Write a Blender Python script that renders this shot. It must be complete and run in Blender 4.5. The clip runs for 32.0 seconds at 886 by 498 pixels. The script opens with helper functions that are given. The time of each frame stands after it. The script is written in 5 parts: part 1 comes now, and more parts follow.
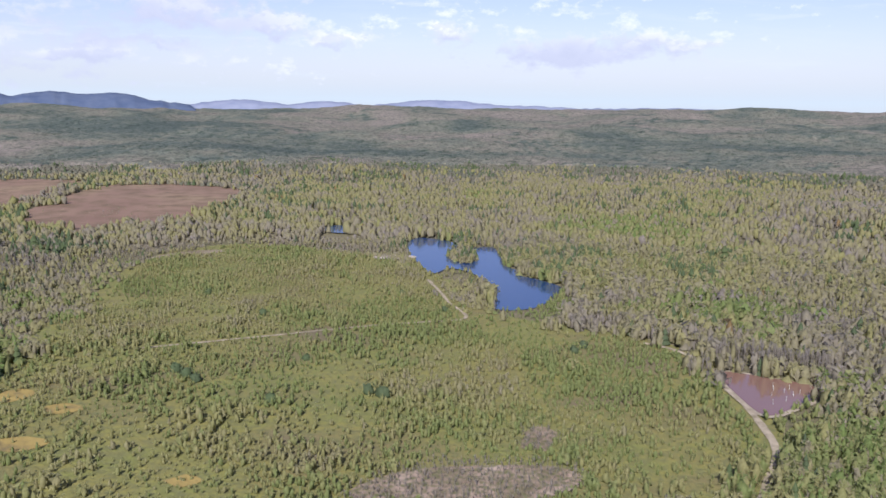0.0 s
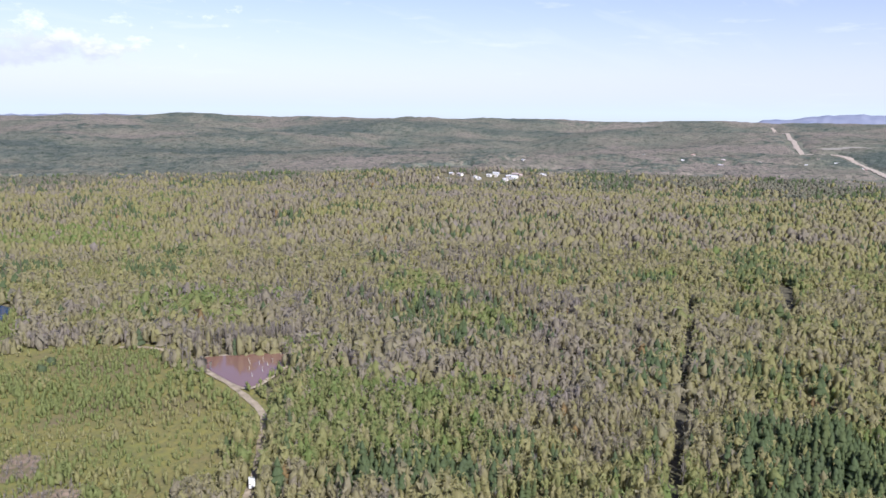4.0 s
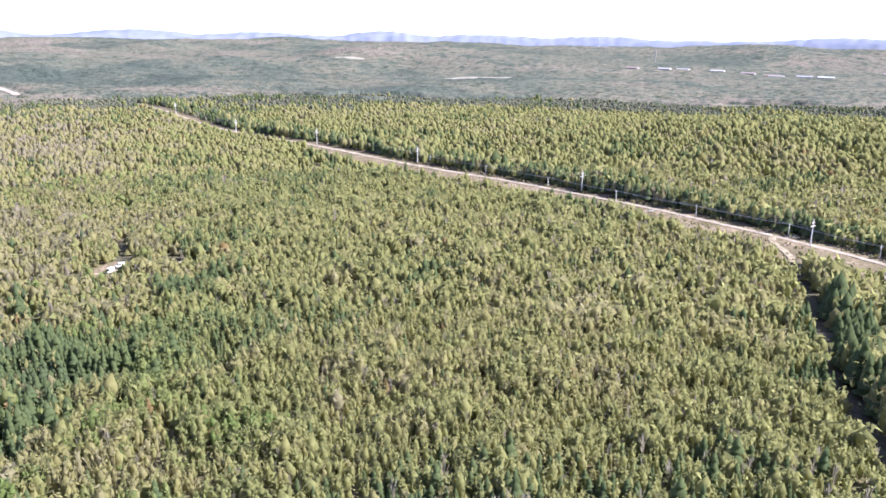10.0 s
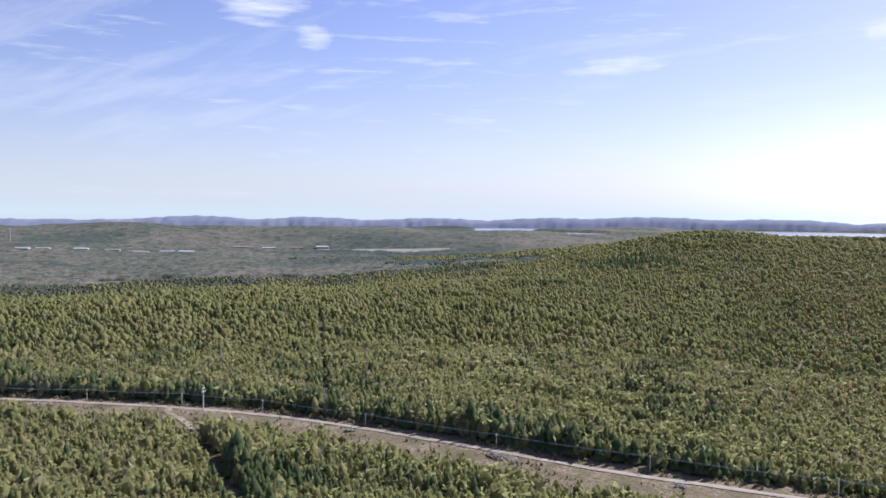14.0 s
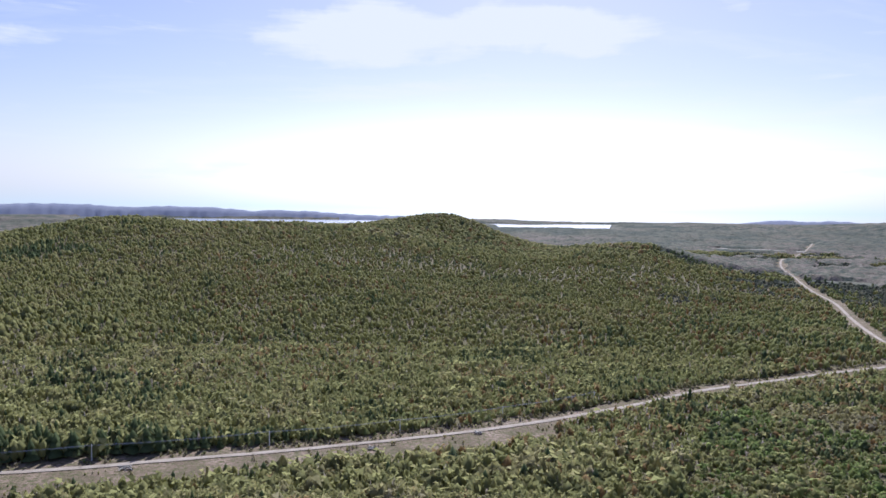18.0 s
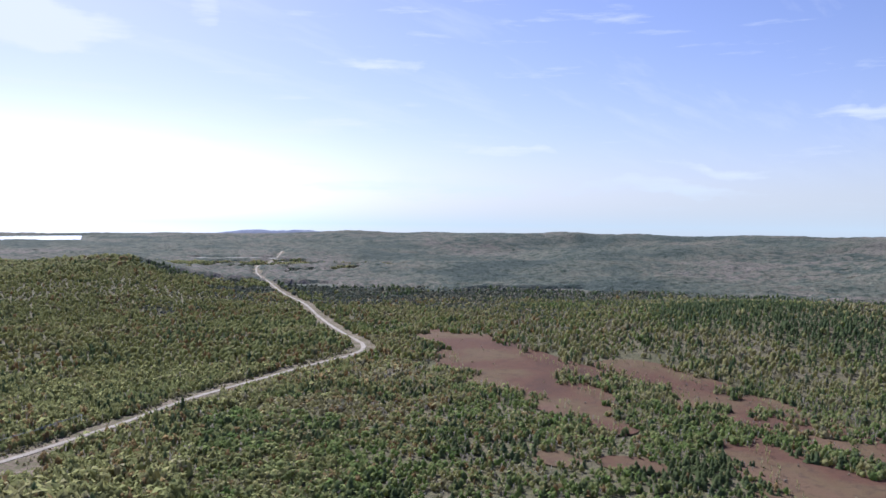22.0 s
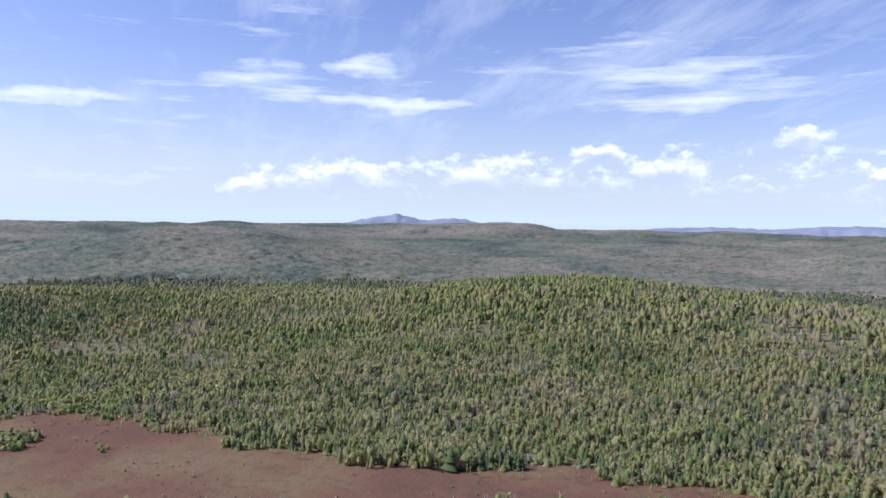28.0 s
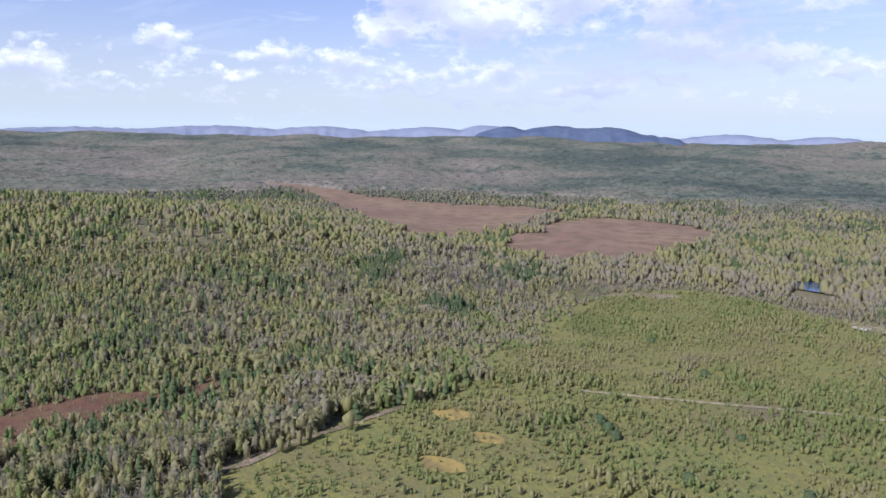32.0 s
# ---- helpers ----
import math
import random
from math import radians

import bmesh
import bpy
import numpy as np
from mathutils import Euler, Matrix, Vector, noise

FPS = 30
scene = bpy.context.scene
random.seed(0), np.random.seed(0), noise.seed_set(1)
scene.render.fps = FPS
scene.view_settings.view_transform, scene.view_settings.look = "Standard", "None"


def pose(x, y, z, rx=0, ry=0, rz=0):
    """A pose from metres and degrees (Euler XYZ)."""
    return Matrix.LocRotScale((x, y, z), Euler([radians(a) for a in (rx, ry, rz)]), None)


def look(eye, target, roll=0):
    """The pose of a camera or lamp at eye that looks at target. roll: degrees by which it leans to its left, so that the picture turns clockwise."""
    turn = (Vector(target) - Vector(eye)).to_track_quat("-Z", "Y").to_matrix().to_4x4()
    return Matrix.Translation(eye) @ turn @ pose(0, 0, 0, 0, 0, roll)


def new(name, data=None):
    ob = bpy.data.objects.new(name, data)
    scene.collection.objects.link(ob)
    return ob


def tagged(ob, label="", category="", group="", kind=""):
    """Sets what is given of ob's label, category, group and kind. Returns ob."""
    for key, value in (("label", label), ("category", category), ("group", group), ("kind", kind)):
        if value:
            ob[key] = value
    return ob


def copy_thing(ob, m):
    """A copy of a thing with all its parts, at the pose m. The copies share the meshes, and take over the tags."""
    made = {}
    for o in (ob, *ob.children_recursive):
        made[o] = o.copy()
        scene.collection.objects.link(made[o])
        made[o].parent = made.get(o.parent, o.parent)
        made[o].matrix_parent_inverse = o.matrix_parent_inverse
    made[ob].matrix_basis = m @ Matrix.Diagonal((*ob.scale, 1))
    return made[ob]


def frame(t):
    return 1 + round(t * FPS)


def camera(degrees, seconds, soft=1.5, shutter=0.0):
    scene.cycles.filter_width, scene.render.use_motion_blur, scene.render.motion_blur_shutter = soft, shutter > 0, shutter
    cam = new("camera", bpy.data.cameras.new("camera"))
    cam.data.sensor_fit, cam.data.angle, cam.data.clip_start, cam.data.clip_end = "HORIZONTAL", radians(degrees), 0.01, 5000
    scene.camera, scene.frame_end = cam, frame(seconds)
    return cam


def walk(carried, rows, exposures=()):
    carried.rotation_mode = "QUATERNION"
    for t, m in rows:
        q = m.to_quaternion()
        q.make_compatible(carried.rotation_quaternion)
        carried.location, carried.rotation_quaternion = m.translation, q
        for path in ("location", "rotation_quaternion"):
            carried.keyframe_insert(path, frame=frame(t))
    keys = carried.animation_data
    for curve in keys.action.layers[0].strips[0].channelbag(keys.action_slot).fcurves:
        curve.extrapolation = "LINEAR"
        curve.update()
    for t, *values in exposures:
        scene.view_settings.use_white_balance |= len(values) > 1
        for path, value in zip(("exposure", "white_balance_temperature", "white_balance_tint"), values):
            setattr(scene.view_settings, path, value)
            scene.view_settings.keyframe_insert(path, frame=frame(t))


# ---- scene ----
cam = camera(59.4, 32.0, soft=1.6)
# seconds, x, y, z, heading clockwise from north, pitch, lean
FLIGHT = [
    (0, 0.0, 0.0, 120.0, 5.48, -10.88, -0.57), (0.5, -1.4, -1.0, 119.3, 10.45, -10.61, -0.75),
    (1, -2.9, -2.1, 118.6, 15.16, -10.46, -0.80), (1.5, -4.4, -3.1, 118.0, 20.16, -10.35, -0.87),
    (2, -5.9, -3.7, 117.3, 24.91, -10.28, -0.89), (2.5, -7.4, -4.2, 116.6, 30.65, -10.14, -0.76),
    (3, -9.0, -4.7, 116.1, 35.61, -10.12, -0.65), (3.5, -10.2, -5.2, 116.0, 40.68, -10.08, -0.58),
    (4, -11.9, -5.7, 116.1, 45.40, -10.07, -0.57), (4.5, -13.7, -6.0, 116.2, 52.86, -10.66, -0.47),
    (6.5, -20.9, -5.3, 115.8, 72.43, -15.08, -0.66), (7, -22.5, -5.5, 116.1, 74.95, -15.14, -0.64),
    (7.5, -24.0, -6.0, 116.7, 79.95, -15.25, -0.61), (8, -25.6, -6.2, 117.2, 84.83, -15.35, -0.47),
    (8.5, -27.2, -5.8, 117.7, 89.66, -15.44, -0.53), (9, -28.8, -4.4, 118.0, 94.62, -15.49, -0.51),
    (9.5, -30.1, -2.4, 118.4, 99.60, -15.56, -0.40), (10, -31.4, -0.6, 118.9, 104.24, -15.63, -0.51),
    (10.5, -32.8, 0.9, 119.4, 109.53, -15.71, -0.49), (11, -34.2, 2.6, 119.8, 114.53, -15.72, -0.58),
    (11.5, -35.5, 4.8, 120.3, 122.15, -14.85, -0.58), (12, -36.1, 6.9, 121.0, 129.71, -8.52, -0.78),
    (12.5, -36.5, 8.7, 121.8, 134.22, -4.19, -0.82), (13, -36.7, 10.7, 122.5, 139.06, -2.16, -0.80),
    (13.5, -37.1, 12.4, 123.1, 143.52, -1.51, -0.73), (14, -37.6, 13.7, 123.6, 148.35, -2.55, -0.51),
    (14.5, -37.2, 15.1, 123.6, 155.06, -9.76, -0.22), (16.5, -27.2, 22.0, 121.4, 175.15, -20.08, -1.07),
    (17, -25.6, 23.8, 120.6, 182.57, -10.78, -0.58), (17.5, -25.4, 25.0, 120.5, 186.36, -5.41, -0.79),
    (18, -25.1, 25.8, 120.6, 190.36, -2.99, -0.82), (18.5, -24.0, 26.2, 120.8, 195.15, -1.95, -0.64),
    (19, -22.5, 26.6, 121.1, 199.88, -1.66, -0.58), (19.5, -21.1, 26.7, 121.0, 201.89, -1.60, -0.53),
    (20, -19.3, 26.6, 121.0, 206.85, -1.60, -0.54), (20.5, -17.1, 27.2, 121.1, 212.46, -1.63, -0.44),
    (21, -15.6, 29.0, 121.3, 217.26, -1.65, -0.38), (21.5, -14.4, 31.3, 121.7, 222.67, -1.69, -0.40),
    (22, -13.2, 33.3, 121.9, 227.60, -1.80, -0.69), (22.5, -11.9, 35.1, 122.1, 232.62, -1.89, -0.54),
    (23, -10.4, 36.2, 122.4, 237.57, -1.95, -0.65), (23.5, -8.8, 37.2, 122.6, 242.44, -2.04, -0.68),
    (24, -7.0, 37.9, 122.7, 246.71, -2.08, -0.72), (24.5, -5.3, 38.1, 122.7, 251.92, -2.10, -0.80),
    (25, -3.6, 38.0, 122.6, 256.31, -2.07, -0.95), (25.5, -2.0, 37.6, 122.7, 261.19, -2.14, -0.92),
    (27.5, 3.1, 34.9, 121.1, 281.67, -2.14, -0.76), (28, 4.1, 33.7, 121.1, 286.45, -2.18, -0.87),
    (28.5, 4.8, 32.8, 121.4, 291.77, -2.20, -0.76), (29, 5.3, 32.3, 121.6, 296.62, -2.26, -0.83),
    (29.5, 5.5, 31.7, 122.0, 301.75, -2.31, -1.00), (30, 5.9, 30.9, 122.6, 306.43, -2.36, -1.00),
    (30.5, 6.8, 29.9, 123.3, 311.13, -2.38, -1.20), (31, 8.1, 28.6, 124.2, 315.91, -2.48, -1.21),
    (31.5, 9.2, 26.9, 124.8, 323.24, -3.13, -1.20), (32, 10.3, 25.6, 125.3, 330.74, -8.90, -0.90)]


def aim(x, y, z, heading, pitch, lean):
    return pose(x, y, z, 90 + pitch, 0, -heading) @ pose(0, 0, 0, 0, 0, -lean)


walk(cam, [(t, aim(*p)) for t, *p in FLIGHT], [(0, 1.0, 5850, 14), (3, 1.12, 5850, 14), (4, 1.15, 5850, 14), (6.5, 1.5, 5850, 18), (7, 1.55, 5850, 18), (9, 1.9, 5880, 17), (11, 2.05, 5880, 15), (11.6, 1.85, 5950, 15), (13, 1.0, 5900, 13), (14.5, .95, 5800, 13), (16.5, 2.3, 5800, 15), (17.2, 1.75, 5700, 15), (17.5, 1.12, 5680, 15), (18, .81, 5600, 14), (19, .64, 5660, 12), (20.5, .72, 5580, 12), (25, .98, 5480, 12), (28, 1.03, 5560, 12), (32, .96, 5600, 13)])

# ---- light ----
SUN_HEADING, SUN_HEIGHT = 197.0, 40.0
world = bpy.data.worlds.new("sky")
scene.world = world
world.use_nodes = True
wn, wl = world.node_tree.nodes, world.node_tree.links
wn.clear()


def wnode(kind, **values):
    n = wn.new(kind)
    for key, value in values.items():
        if key == "op":
            n.operation = value
        elif key == "ins":
            for i, v in enumerate(value):
                if v is None:
                    continue
                if isinstance(v, bpy.types.NodeSocket):
                    wl.new(v, n.inputs[i])
                else:
                    n.inputs[i].default_value = v
    return n


def wmath(op, a, b=None, clamp=False):
    n = wnode("ShaderNodeMath", op=op, ins=(a, b))
    n.use_clamp = clamp
    return n.outputs[0]


sky = wn.new("ShaderNodeTexSky")
sky.sky_type = "NISHITA"
sky.sun_disc = False
sky.sun_elevation = radians(SUN_HEIGHT)
sky.sun_rotation = radians(SUN_HEADING)
sky.air_density, sky.dust_density, sky.ozone_density = 1.0, 0.6, 2.0
coord = wn.new("ShaderNodeTexCoord").outputs["Generated"]
way = wnode("ShaderNodeVectorMath", op="NORMALIZE", ins=(coord,)).outputs[0]
split = wn.new("ShaderNodeSeparateXYZ")
wl.new(way, split.inputs[0])
# clouds lie in a layer: the farther, the flatter they look
lift = wmath("ADD", wmath("MAXIMUM", split.outputs[2], 0.0), 0.16)
layer = wnode("ShaderNodeCombineXYZ", ins=(wmath("DIVIDE", split.outputs[0], lift), wmath("DIVIDE", split.outputs[1], lift), 0.0)).outputs[0]


def cloud_noise(scale, stretch, detail, rough, turn=0.0, vector=layer):
    m = wn.new("ShaderNodeMapping")
    m.inputs["Rotation"].default_value = (0, 0, radians(turn))
    m.inputs["Scale"].default_value = stretch
    wl.new(vector, m.inputs["Vector"])
    n = wn.new("ShaderNodeTexNoise")
    wl.new(m.outputs[0], n.inputs["Vector"])
    n.inputs["Scale"].default_value, n.inputs["Detail"].default_value, n.inputs["Roughness"].default_value = scale, detail, rough
    return n.outputs[0]


# heading, height in degrees, half width, half height, weight: banks of cumulus
BANKS = [(16, 3.4, 7.5, 1.1, 1.4), (20.5, 3.9, 5, .8, 1.3), (5.2, 4.7, 2.2, .9, 1.4), (357.5, 4.1, 2.6, .8, 1.3), (348, 5.8, 6, 1.5, 1.3), (353, 5.0, 5, 1.1, 1.3), (341, 3.2, 5, 1.1, 1.2), (346, 3.6, 3, .6, 1.2),
         (328, 10.6, 4.4, 2.9, 1.9), (332.5, 8.0, 6.2, 2.2, 1.8), (339.3, 10.2, 4.0, 2.6, 1.9), (343, 11.4, 2.4, 1.8, 1.8), (346, 8.4, 2, 2, 1.6), (326.6, 7, 3.2, 1.3, 1.6),
         (311, 5.7, 2.3, 1.0, 1.6), (323.4, 4.5, 3.0, .9, 1.6), (289.3, 3.5, 4.8, 1.6, 1.3), (302.2, 3.9, 3.8, .9, 1.6), (334.8, 4, 2.6, .8, 1.4), (339.6, 2.7, 3.4, .6, 1.3), (318.9, 5, 2.6, .9, 1.4),
         (315.6, 3.4, 2.2, .6, 1.4), (279, 3.1, 6.5, 1.3, 1.15), (273.5, 2.5, 3.6, .9, 1.15), (297.5, 5, 2.6, .6, 1.3), (328, 2.7, 6, .5, 1.2), (308, 2.5, 5, .45, 1.2),
         (300, 3.0, 26, 2.4, .55), (335, 3.4, 26, 3.0, .62), (12, 5.0, 22, 3.2, .45), (345, 7, 16, 3.5, .6), (350, 9.5, 12, 3, .8)]


def stirred(amount, scale):
    """The viewing way pushed about by turbulence, so that banks of cloud get lumpy rims."""
    n = wn.new("ShaderNodeTexNoise")
    wl.new(way, n.inputs["Vector"])
    n.inputs["Scale"].default_value, n.inputs["Detail"].default_value, n.inputs["Roughness"].default_value = scale, 5.0, 0.55
    off = wnode("ShaderNodeVectorMath", op="SUBTRACT", ins=(n.outputs[1], (.5, .5, .5))).outputs[0]
    off = wnode("ShaderNodeVectorMath", op="MULTIPLY", ins=(off, (amount, amount, amount * .7))).outputs[0]
    return wnode("ShaderNodeVectorMath", op="NORMALIZE", ins=(wnode("ShaderNodeVectorMath", op="ADD", ins=(way, off)).outputs[0],)).outputs[0]


lumpy = stirred(.07, 22.0)
drifting = stirred(.12, 7.0)


def bank_of(heading, up, half_w, half_h, weight, way=way, soft=False):
    """How much a bank of cloud covers each way: full in its middle, none past its rim."""
    a, e = radians(heading), radians(up)
    side = (math.cos(a), -math.sin(a), 0)
    rise = (-math.sin(a) * math.sin(e), -math.cos(a) * math.sin(e), math.cos(e))
    front = (math.sin(a) * math.cos(e), math.cos(a) * math.cos(e), math.sin(e))
    u = wmath("MULTIPLY", wnode("ShaderNodeVectorMath", op="DOT_PRODUCT", ins=(way, side)).outputs["Value"], 1 / math.sin(radians(half_w)))
    v = wmath("MULTIPLY", wnode("ShaderNodeVectorMath", op="DOT_PRODUCT", ins=(way, rise)).outputs["Value"], 1 / math.sin(radians(half_h)))
    d = wmath("ADD", wmath("MULTIPLY", u, u), wmath("MULTIPLY", v, v))
    ahead = wmath("GREATER_THAN", wnode("ShaderNodeVectorMath", op="DOT_PRODUCT", ins=(way, front)).outputs["Value"], 0.5)
    inner = wmath("POWER", 2.7183, wmath("MULTIPLY", d, -1.0)) if soft else wmath("SUBTRACT", 1.0, d, clamp=True)
    return wmath("MULTIPLY", wmath("MULTIPLY", inner, weight), ahead)


cover, under = 0.0, 0.0
for bank in BANKS:
    cover = wmath("MAXIMUM", cover, bank_of(bank[0], bank[1], bank[2] * 1.15, bank[3] * 1.25, bank[4], way=lumpy))
    under = wmath("MAXIMUM", under, bank_of(bank[0] + .3, bank[1] - .7 * bank[3], bank[2] * .9, bank[3] * .8, 1.0, way=lumpy))
puffs = wmath("ADD", wmath("MULTIPLY", cloud_noise(26.0, (1, 1, 1.9), 8.0, 0.62, vector=way), .7), wmath("MULTIPLY", cloud_noise(70.0, (1, 1, 1.7), 6.0, 0.6, vector=way), .3))
higher = wnode("ShaderNodeVectorMath", op="ADD", ins=(way, (0.003, -0.003, 0.013))).outputs[0]
puffs_above = wmath("ADD", wmath("MULTIPLY", cloud_noise(26.0, (1, 1, 1.9), 8.0, 0.62, vector=higher), .7), wmath("MULTIPLY", cloud_noise(70.0, (1, 1, 1.7), 6.0, 0.6, vector=higher), .3))
cumulus = wnode("ShaderNodeMapRange", ins=(wmath("ADD", wmath("MULTIPLY", wmath("SUBTRACT", puffs, 0.5), 3.4), wmath("MULTIPLY", cover, 0.8)), 0.36, 0.95, 0.0, 0.96)).outputs[0]
cumulus = wmath("MULTIPLY", cumulus, wmath("GREATER_THAN", cover, 0.001))
wisps = cloud_noise(1.5, (0.7, 2.4, 1), 8.0, 0.62, turn=25)
fields = cloud_noise(0.55, (1, 1, 1), 2.0, 0.5)
# thin cloud: heading, height, half width, half height, weight
STREAKS = [(185, 12.4, 9, 2.6, 2.6), (197, 12.9, 11, 1.9, 2.6), (190, 8.5, 16, 1.2, .9), (214, 7.0, 14, 1.0, .8), (210.2, 14.5, 1.0, 2.2, .6), (223, 11.7, 4, .6, .9), (196, 2.9, 22, 1.6, 1.0), (224, 3.0, 20, 1.0, 1.0), (175, 2.6, 10, .8, .9), (233, 5.2, 4.5, .5, 1.2), (228, 2.9, 5, .6, 1.1), (247, 4.4, 5, .5, 1.2), (242, 2.8, 10, .7, 1.2),
           (259, 7.7, 6, .6, 1.1), (262, 2.6, 5, .5, 1.1), (274.5, 9.3, 6.5, 1.7, 1.15), (281.3, 11, 3.2, 1.0, 1.1), (283, 8.6, 6, .7, 1.1), (301, 10.8, 9, 2.4, .9), (306.5, 8.9, 9, 1.5, 1.0), (134.5, 14.6, 4, 2.6, 1.0), (138.5, 12.2, 2, 1.2, .8), (160.5, 10.2, 4, 1.2, .9), (186, 17, 8, 1.2, .6)]
veils = 0.0
for heading, up, half_w, half_h, weight in STREAKS:
    veils = wmath("MAXIMUM", veils, bank_of(heading, up, half_w, half_h, weight, way=drifting))
low = wnode("ShaderNodeMapRange", ins=(split.outputs[2], 0.02, 0.14, 0.0, 1.0)).outputs[0]
cirrus = wnode("ShaderNodeMapRange", ins=(wmath("ADD", wisps, wmath("MULTIPLY", fields, 0.55)), 0.78, 1.12, 0.0, 0.5)).outputs[0]
cirrus = wmath("MULTIPLY", cirrus, low)
streaky = cloud_noise(7.0, (1, 1, 9.0), 7.0, 0.62, vector=way)
cirrus = wmath("MAXIMUM", cirrus, wnode("ShaderNodeMapRange", ins=(wmath("ADD", wmath("MULTIPLY", streaky, 1.7), wmath("MULTIPLY", veils, 0.46)), 0.98, 1.5, 0.0, 0.9)).outputs[0])
shade = wnode("ShaderNodeMapRange", ins=(wmath("SUBTRACT", puffs, puffs_above), -0.06, 0.09, 0.15, 1.0)).outputs[0]
shade = wmath("MULTIPLY", wmath("ADD", shade, 0.35, clamp=True), wmath("SUBTRACT", 1.0, wmath("MULTIPLY", under, .95), clamp=True))
tint = wn.new("ShaderNodeMix")
tint.data_type, tint.blend_type = "RGBA", "MULTIPLY"
tint.inputs[0].default_value = 1.0
wl.new(sky.outputs[0], tint.inputs[6])
tint.inputs[7].default_value = (1.06, 0.90, 1.08, 1)
thin = wn.new("ShaderNodeMix")
thin.data_type = "RGBA"
wl.new(cirrus, thin.inputs[0])
wl.new(tint.outputs[2], thin.inputs[6])
thin.inputs[7].default_value = (8.0, 8.0, 8.0 * 1.02, 1)
white = wn.new("ShaderNodeMix")
white.data_type = "RGBA"
wl.new(shade, white.inputs[0])
white.inputs[6].default_value = (8.8 * .60, 8.8 * .62, 8.8 * .74, 1)
white.inputs[7].default_value = (8.8, 8.8, 8.8 * 1.02, 1)
veil = wn.new("ShaderNodeMix")
veil.data_type = "RGBA"
wl.new(wmath("POWER", 2.7183, wmath("MULTIPLY", wmath("ABSOLUTE", split.outputs[2]), -13.0)), veil.inputs[0])
wl.new(thin.outputs[2], veil.inputs[6])
veil.inputs[7].default_value = (6.5 * .90, 6.5, 6.5 * 1.06, 1)
thick = wn.new("ShaderNodeMix")
thick.data_type = "RGBA"
wl.new(cumulus, thick.inputs[0])
wl.new(veil.outputs[2], thick.inputs[6])
wl.new(white.outputs[2], thick.inputs[7])
back = wn.new("ShaderNodeBackground")
back.inputs["Strength"].default_value = 0.064
glow = wn.new("ShaderNodeMix")
glow.data_type, glow.blend_type = "RGBA", "MULTIPLY"
glow.inputs[0].default_value = 1.0
wl.new(thick.outputs[2], glow.inputs[6])
halo = wmath("ADD", wmath("MULTIPLY", bank_of(196, 1.5, 21, 4.2, 1.0, soft=True), .9), 1.0)
wl.new(wnode("ShaderNodeCombineXYZ", ins=(halo, halo, halo)).outputs[0], glow.inputs[7])
wl.new(glow.outputs[2], back.inputs["Color"])
wl.new(back.outputs[0], wn.new("ShaderNodeOutputWorld").inputs["Surface"])

sun = new("sun", bpy.data.lights.new("sun", "SUN"))
sun.data.energy, sun.data.angle, sun.data.color = 3.9, radians(0.53), (1.0, 0.95, 0.86)
a, e = radians(SUN_HEADING), radians(SUN_HEIGHT)
sun.matrix_world = look((math.sin(a) * math.cos(e) * 900, math.cos(a) * math.cos(e) * 900, math.sin(e) * 900), (0, 0, 0))


